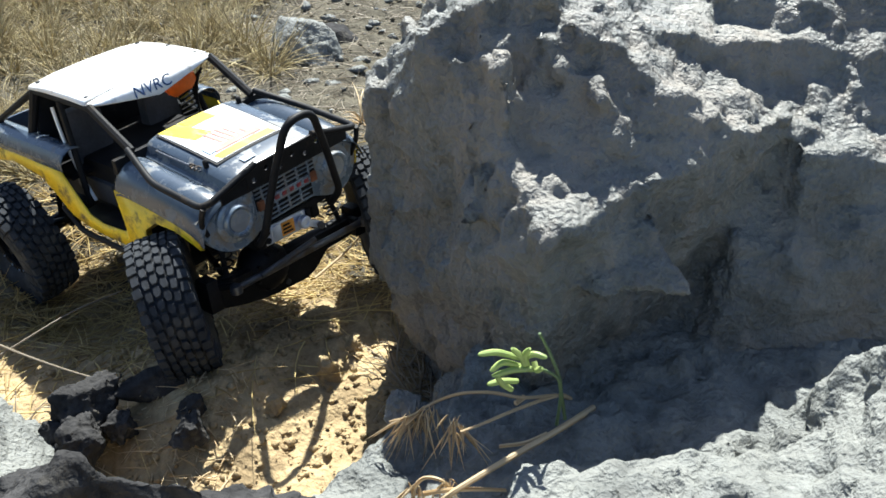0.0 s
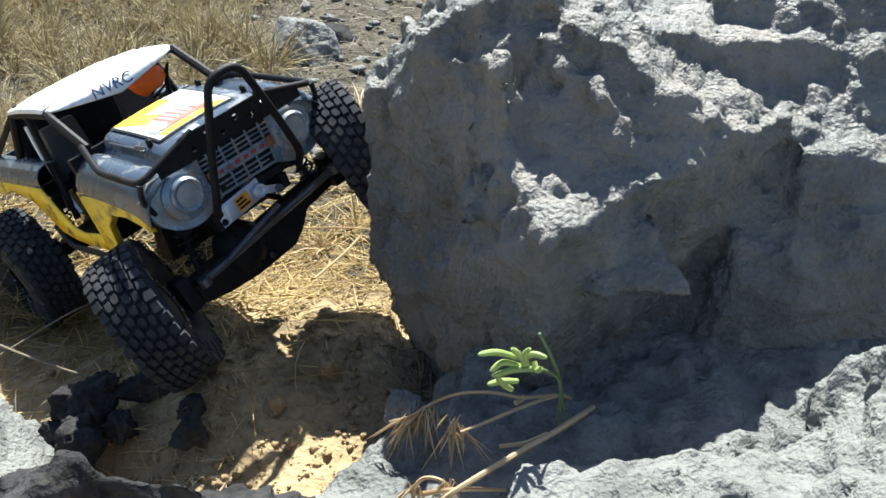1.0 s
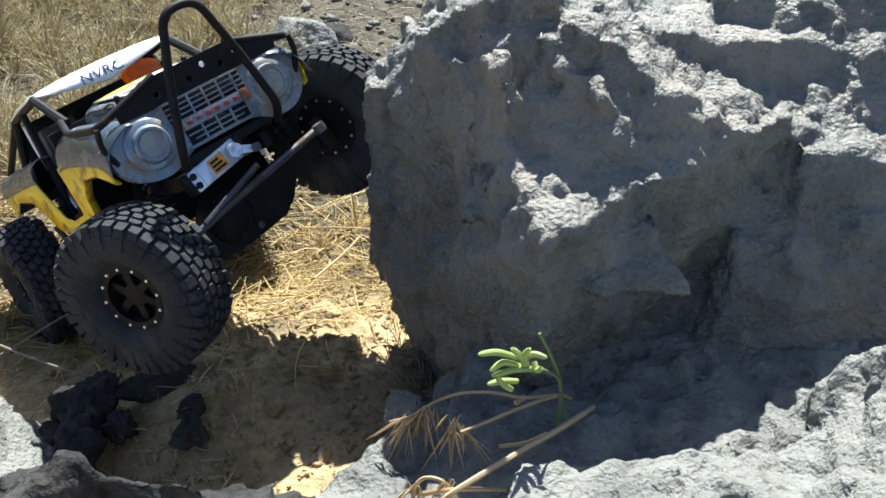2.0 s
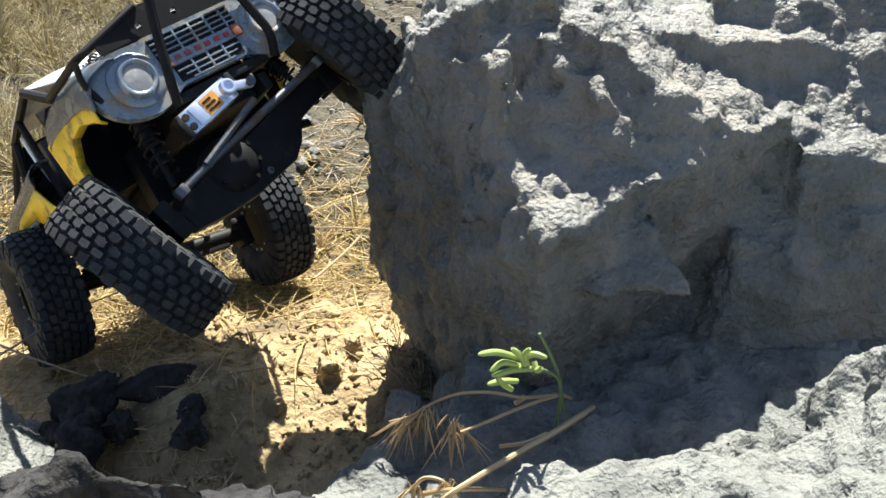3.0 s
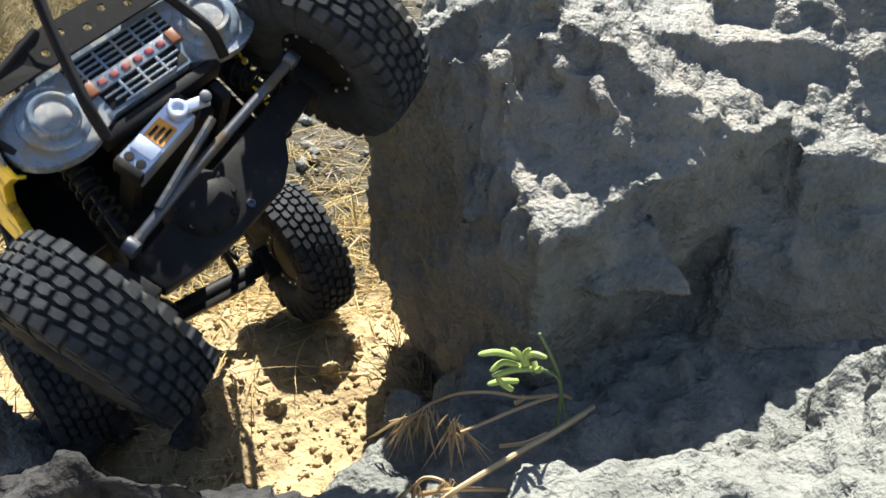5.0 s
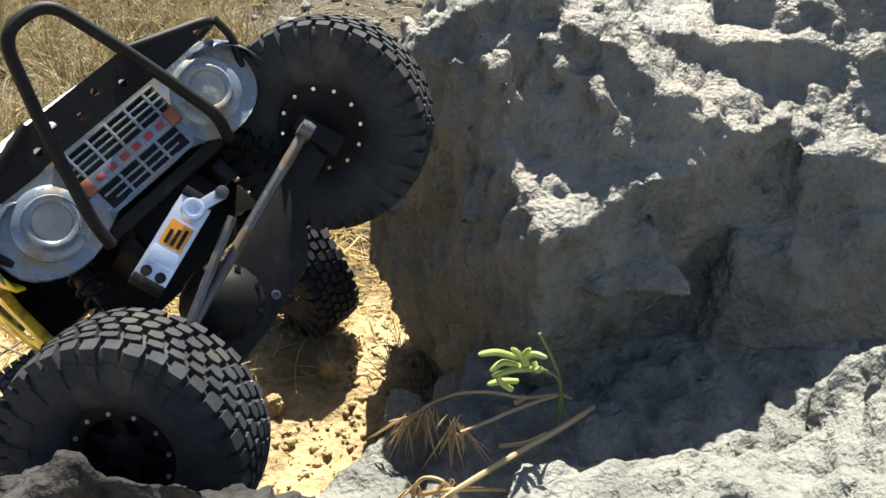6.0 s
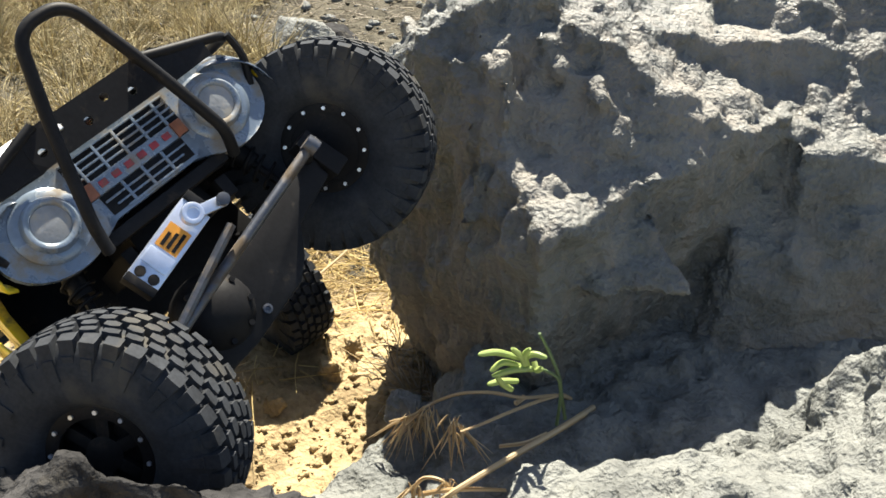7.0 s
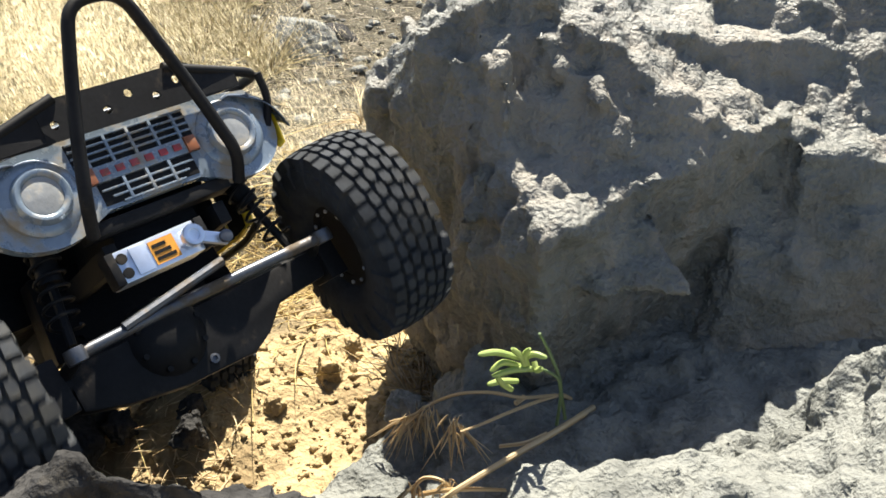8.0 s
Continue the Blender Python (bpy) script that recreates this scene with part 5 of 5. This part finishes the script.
def succulent():
    root = tagged(new("succulent"), "green succulent with finger-like leaves under the boulder", "plant")
    stems = [[(0.0883, 0.535, 0.1091), (0.0818, 0.525, 0.1438), (0.0769, 0.515, 0.1624), (0.0642, 0.508, 0.1748), (0.0525, 0.505, 0.1785)], [(0.0818, 0.525, 0.1438), (0.0796, 0.52, 0.1575), (0.0721, 0.515, 0.1803), (0.063, 0.51, 0.2022)], [(0.0817, 0.53, 0.108), (0.0822, 0.527, 0.1271), (0.0818, 0.525, 0.1438)]]
    for path in stems:
        part("stem", fix(tapered(bmesh.new(), curve(path), 0.0014, 0.0010)), M_GREEN_STEM, root)
    leaves = [[(0.0496, 0.505, 0.1859), (0.0352, 0.501, 0.1934), (0.0226, 0.497, 0.1945)],
              [(0.0506, 0.505, 0.1794), (0.0391, 0.501, 0.1852), (0.0309, 0.497, 0.1809)],
              [(0.0645, 0.505, 0.1771), (0.0467, 0.501, 0.1792), (0.0321, 0.497, 0.1772)],
              [(0.0497, 0.505, 0.1668), (0.0388, 0.501, 0.1699), (0.0293, 0.497, 0.1702)],
              [(0.0545, 0.505, 0.1776), (0.0507, 0.501, 0.1897), (0.0442, 0.497, 0.1994)],
              [(0.0559, 0.505, 0.1794), (0.0529, 0.501, 0.1906), (0.0558, 0.497, 0.1994)],
              [(0.0534, 0.505, 0.1859), (0.059, 0.501, 0.192), (0.0671, 0.497, 0.1918)],
              [(0.0458, 0.505, 0.1597), (0.0396, 0.501, 0.1676), (0.0354, 0.497, 0.1763)],
              [(0.0598, 0.505, 0.1831), (0.0615, 0.501, 0.1792), (0.0646, 0.497, 0.1836)]]
    for p in leaves:
        pts = curve(p, 4)
        n = len(pts)
        bm = bmesh.new()
        tube(bm, pts, 0.0022, 8, radii=[0.0020 * (0.75 + 0.35 * math.sin(math.pi * min(1, 0.15 + 0.75 * i / (n - 1)))) * (0.55 if i == n - 1 else 1) for i in range(n)])
        part("leaf", fix(bm), M_FRESH, root)
    return root


succulent()


def weed(x, y, seed, size, label, mat, n=26):
    r = random.Random(seed)
    z = floor_at(x, y)
    rows = []
    for k in range(n):
        a = r.uniform(0, 2 * math.pi)
        t = r.uniform(0.2, 1.3)
        rows.append(((x, y, z - 0.003), (math.cos(a) * math.sin(t), math.sin(a) * math.sin(t), math.cos(t)), size * r.uniform(0.5, 1.2), r.uniform(0.0009, 0.0019), r.uniform(0.15, 0.5), r.random()))
    tagged(new("weed", blades(rows, "weed", mat)), label, "dry plant", "dry weeds", "stuff")


weed(-0.150, 1.03, 61, 0.055, "drooping bleached weed standing in straw", M_HUSK, 22)
weed(-0.108, 1.06, 63, 0.06, "golden dry weed with upright blades", M_GOLD, 16)
weed(-0.072, 1.00, 65, 0.045, "pale dry weed beside the boulder", M_HUSK, 14)
weed(-0.125, 1.36, 67, 0.075, "pale branching weed beside the boulder", M_HUSK, 26)
weed(-0.10, 1.50, 69, 0.085, "tall dry weed behind the boulder", M_GRASS, 30)
weed(-0.355, 0.70, 71, 0.05, "thin feathery dry weed by the dark stones", M_GREY_STEM, 14)
weed(-0.385, 0.66, 73, 0.05, "thin feathery dry weed by the dark stones", M_GREY_STEM, 16)
weed(-0.345, 0.605, 75, 0.03, "short straw tuft by the pale rock", M_HUSK, 18)
stalk_thing("twig", [([(-0.47, 0.76, 0.035), (-0.40, 0.72, 0.035), (-0.345, 0.70, 0.028), (-0.30, 0.69, 0.02)], 0.0014, 0.0008), ([(-0.44, 0.70, 0.02), (-0.40, 0.73, 0.035), (-0.36, 0.77, 0.045), (-0.32, 0.80, 0.05)], 0.0012, 0.0006)], "thin dry twigs lying over the dirt", M_GREY_STEM)
stalk_thing("twig", [([(-0.165, 0.985, 0.02), (-0.12, 0.975, 0.026), (-0.075, 0.97, 0.026)], 0.0012, 0.0008), ([(-0.14, 0.885, 0.012), (-0.112, 0.92, 0.022), (-0.095, 0.945, 0.03)], 0.0016, 0.0010)], "bleached straw stems lying on the straw", M_HUSK)


# ---- dust thrown up by the spinning wheels ----
def dust_cloud(centre, reach, count, seed):
    """Specks of dust about a centre, thickest in the middle."""
    rng = np.random.default_rng(seed)
    c = np.array(centre) + rng.normal(size=(count, 3)) * np.array(reach)
    c = c[c[:, 2] > 0.01]
    a = rng.normal(size=(len(c), 4, 3)) * 0.00055 * (0.5 + rng.random((len(c), 1, 1)))
    v = (c[:, None, :] + a).reshape(-1, 3)
    i = 4 * np.arange(len(c))[:, None, None]
    f = (i + np.array([[0, 1, 2], [1, 3, 2]])).reshape(-1, 3)
    return new("dust_cloud", mesh_from("dust_cloud", v, f, M_DUST, False))


def dust_material():
    """Fine dust that scatters the sun's light onwards."""
    m = straw_material("dust", (0.85, 0.74, 0.52), (0.75, 0.64, 0.44))
    n, l = m.node_tree.nodes, m.node_tree.links
    out = next(x for x in n if x.type == "OUTPUT_MATERIAL")
    through_light = n.new("ShaderNodeBsdfTranslucent")
    through_light.inputs["Color"].default_value = (0.92, 0.82, 0.60, 1)
    l.new(through_light.outputs[0], out.inputs["Surface"])
    return m


M_DUST = dust_material()
DUST = [tagged(dust_cloud(at, reach, n, s), "thin tan dust kicked up behind the truck", "dust", kind="stuff")
        for at, reach, n, s in (((-0.47, 1.12, 0.17), (0.09, 0.10, 0.07), 70000, 1), ((-0.32, 1.22, 0.12), (0.13, 0.13, 0.06), 18000, 2), ((-0.14, 1.05, 0.06), (0.07, 0.08, 0.04), 16000, 3))]


# ---- what moves ----
def motions():
    # seconds, the truck's place and turn, front axle roll and heave, rear axle roll and heave, steering
    track = [
        (0.0, -0.1583, 0.8237, 0.0764, 5.5, -4.5, -40.9, -4.3, 0.0025, 5.9, 0.0018),
        (0.5, -0.1422, 0.7829, 0.1071, 9.8, -9.2, -41.7, 0.5, 0.0145, 5.7, 0.0010),
        (0.8, -0.1516, 0.7750, 0.1232, 12.4, -14.3, -44.1, 6.7, 0.0152, 0.5, 0.0002),
        (1.0, -0.1688, 0.7817, 0.1251, 12.5, -16.0, -46.5, 6.6, 0.0067, 1.5, -0.0006),
        (1.3, -0.1716, 0.7660, 0.1620, 12.0, -23.3, -49.3, 10.5, 0.0024, 2.3, -0.0017),
        (1.5, -0.1733, 0.7518, 0.1768, 12.4, -26.2, -51.5, 9.9, 0.0007, 0.2, -0.0002),
        (1.7, -0.1752, 0.7492, 0.1697, 12.0, -25.3, -51.4, 9.5, 0.0016, 0.9, -0.0009),
        (2.8, -0.1545, 0.7158, 0.2393, 12.2, -37.8, -49.5, 12.2, 0.0020, -14.0, -0.0192),
        (3.0, -0.1537, 0.7014, 0.2487, 12.1, -39.8, -50.3, 12.9, 0.0018, -13.2, -0.0113),
        (3.5, -0.1533, 0.6734, 0.2722, 13.8, -45.7, -53.1, 11.2, -0.0020, -10.1, -0.0001),
        (4.0, -0.1571, 0.6503, 0.2901, 15.4, -49.2, -56.5, 10.4, -0.0038, -8.7, 0.0046),
        (4.5, -0.1622, 0.6273, 0.2965, 20.9, -51.3, -60.5, 10.5, -0.0069, -12.0, 0.0103),
        (4.7, -0.1563, 0.5996, 0.2992, 23.3, -51.3, -61.6, 10.7, -0.0044, -12.3, 0.0121),
        (5.8, -0.1382, 0.5129, 0.2567, 29.3, -36.2, -60.5, 15.5, -0.0095, -10.5, -0.0380),
        (6.0, -0.1374, 0.5104, 0.2575, 29.0, -36.2, -60.2, 15.5, -0.0095, -11.0, -0.0390),
        (6.5, -0.1431, 0.5011, 0.2487, 26.1, -35.4, -60.5, 14.5, -0.0095, -10.0, -0.0320),
        (7.0, -0.1379, 0.4986, 0.2530, 22.8, -37.5, -56.2, 14.5, -0.0060, -7.5, -0.0290),
        (7.5, -0.1406, 0.5048, 0.2520, 19.7, -39.1, -53.8, 14.0, -0.0095, -5.5, -0.0210),
        (7.6, -0.1381, 0.4933, 0.2632, 20.6, -45.9, -55.0, 9.0, -0.0020, -0.5, -0.0010),
        (7.7, -0.1668, 0.5086, 0.2648, 11.1, -45.5, -56.3, -0.5, -0.0220, -0.5, -0.0020),
        (7.8, -0.1486, 0.4725, 0.2579, 0.7, -39.0, -44.0, 1.5, -0.0130, -1.5, -0.0040),
        (8.0, -0.1498, 0.4741, 0.2511, 0.3, -39.7, -44.0, 1.0, -0.0120, -0.5, -0.0010),
    ]
    def steer_at(t):
        keys = [(0, -32), (0.5, -32), (1.0, -26), (1.3, -6), (1.5, 8), (1.7, 34), (2.0, 30), (2.8, -24), (4.7, -26), (5.8, 48), (7.5, 48), (7.6, 44), (7.7, 24), (7.8, 4), (8.0, -9)]
        for (a, u), (b, v) in zip(keys, keys[1:]):
            if t <= b:
                return u + (v - u) * (t - a) / (b - a)
        return keys[-1][1]
    def spin_at(t):
        keys = [(0, 0), (1.5, 110), (4.7, 260), (5.8, 340), (7.4, 348), (7.5, 352), (7.6, 425), (7.7, 515), (7.8, 580), (8.0, 620)]
        for (a, u), (b, v) in zip(keys, keys[1:]):
            if t <= b:
                return u + (v - u) * (t - a) / (b - a)
        return keys[-1][1]
    walk(truck, [(r[0], pose(*r[1:7])) for r in track])
    def swing(t):
        # the drooping front axle swings forward on its links
        return 0.026 * max(0.0, min((t - 4.7) / 1.1, 1.0, (7.7 - t) / 0.2))
    for axle, front, c in ((FRONT_AXLE, 1, 7), (REAR_AXLE, 0, 9)):
        walk(axle, [(r[0], pose(swing(r[0]) if front else -WHEELBASE, 0, r[c + 1], r[c])) for r in track])
    for k, cloud in enumerate(DUST):
        walk(cloud, [(0.0, pose(0, 0, -0.60)), (7.4, pose(0, 0, -0.60)), (7.55, pose(0.03, 0, -0.30)), (7.7, pose(0.02, 0, -0.15)), (7.85, pose(0, 0.01, -0.04)), (8.0, pose(-0.02, 0.02, 0.02))])
    times = sorted({r[0] for r in track} | {round(0.1 * k, 1) for k in range(81)})
    def between(t, c):
        for a, b in zip(track, track[1:]):
            if t <= b[0]:
                return a[c] + (b[c] - a[c]) * (t - a[0]) / (b[0] - a[0])
        return track[-1][c]
    for (end, side), wheel in WHEELS.items():
        c = 7 if end == "front" else 9
        rows = []
        for t in times:
            x = swing(t) if end == "front" else -WHEELBASE
            axle = pose(x, 0, between(t, c + 1), between(t, c))
            turn = pose(0, 0, 0, 0, -14) @ pose(0, 0, 0, 0, 0, steer_at(t)) @ pose(0, 0, 0, 0, 14) if end == "front" else Matrix()
            rows.append((t, axle @ Matrix.Translation((0, side * 0.098, 0)) @ turn @ Matrix.Translation((0, side * (HALF_TRACK - 0.098), 0)) @ pose(0, 0, 0, 0, spin_at(t))))
        walk(wheel, rows)


motions()
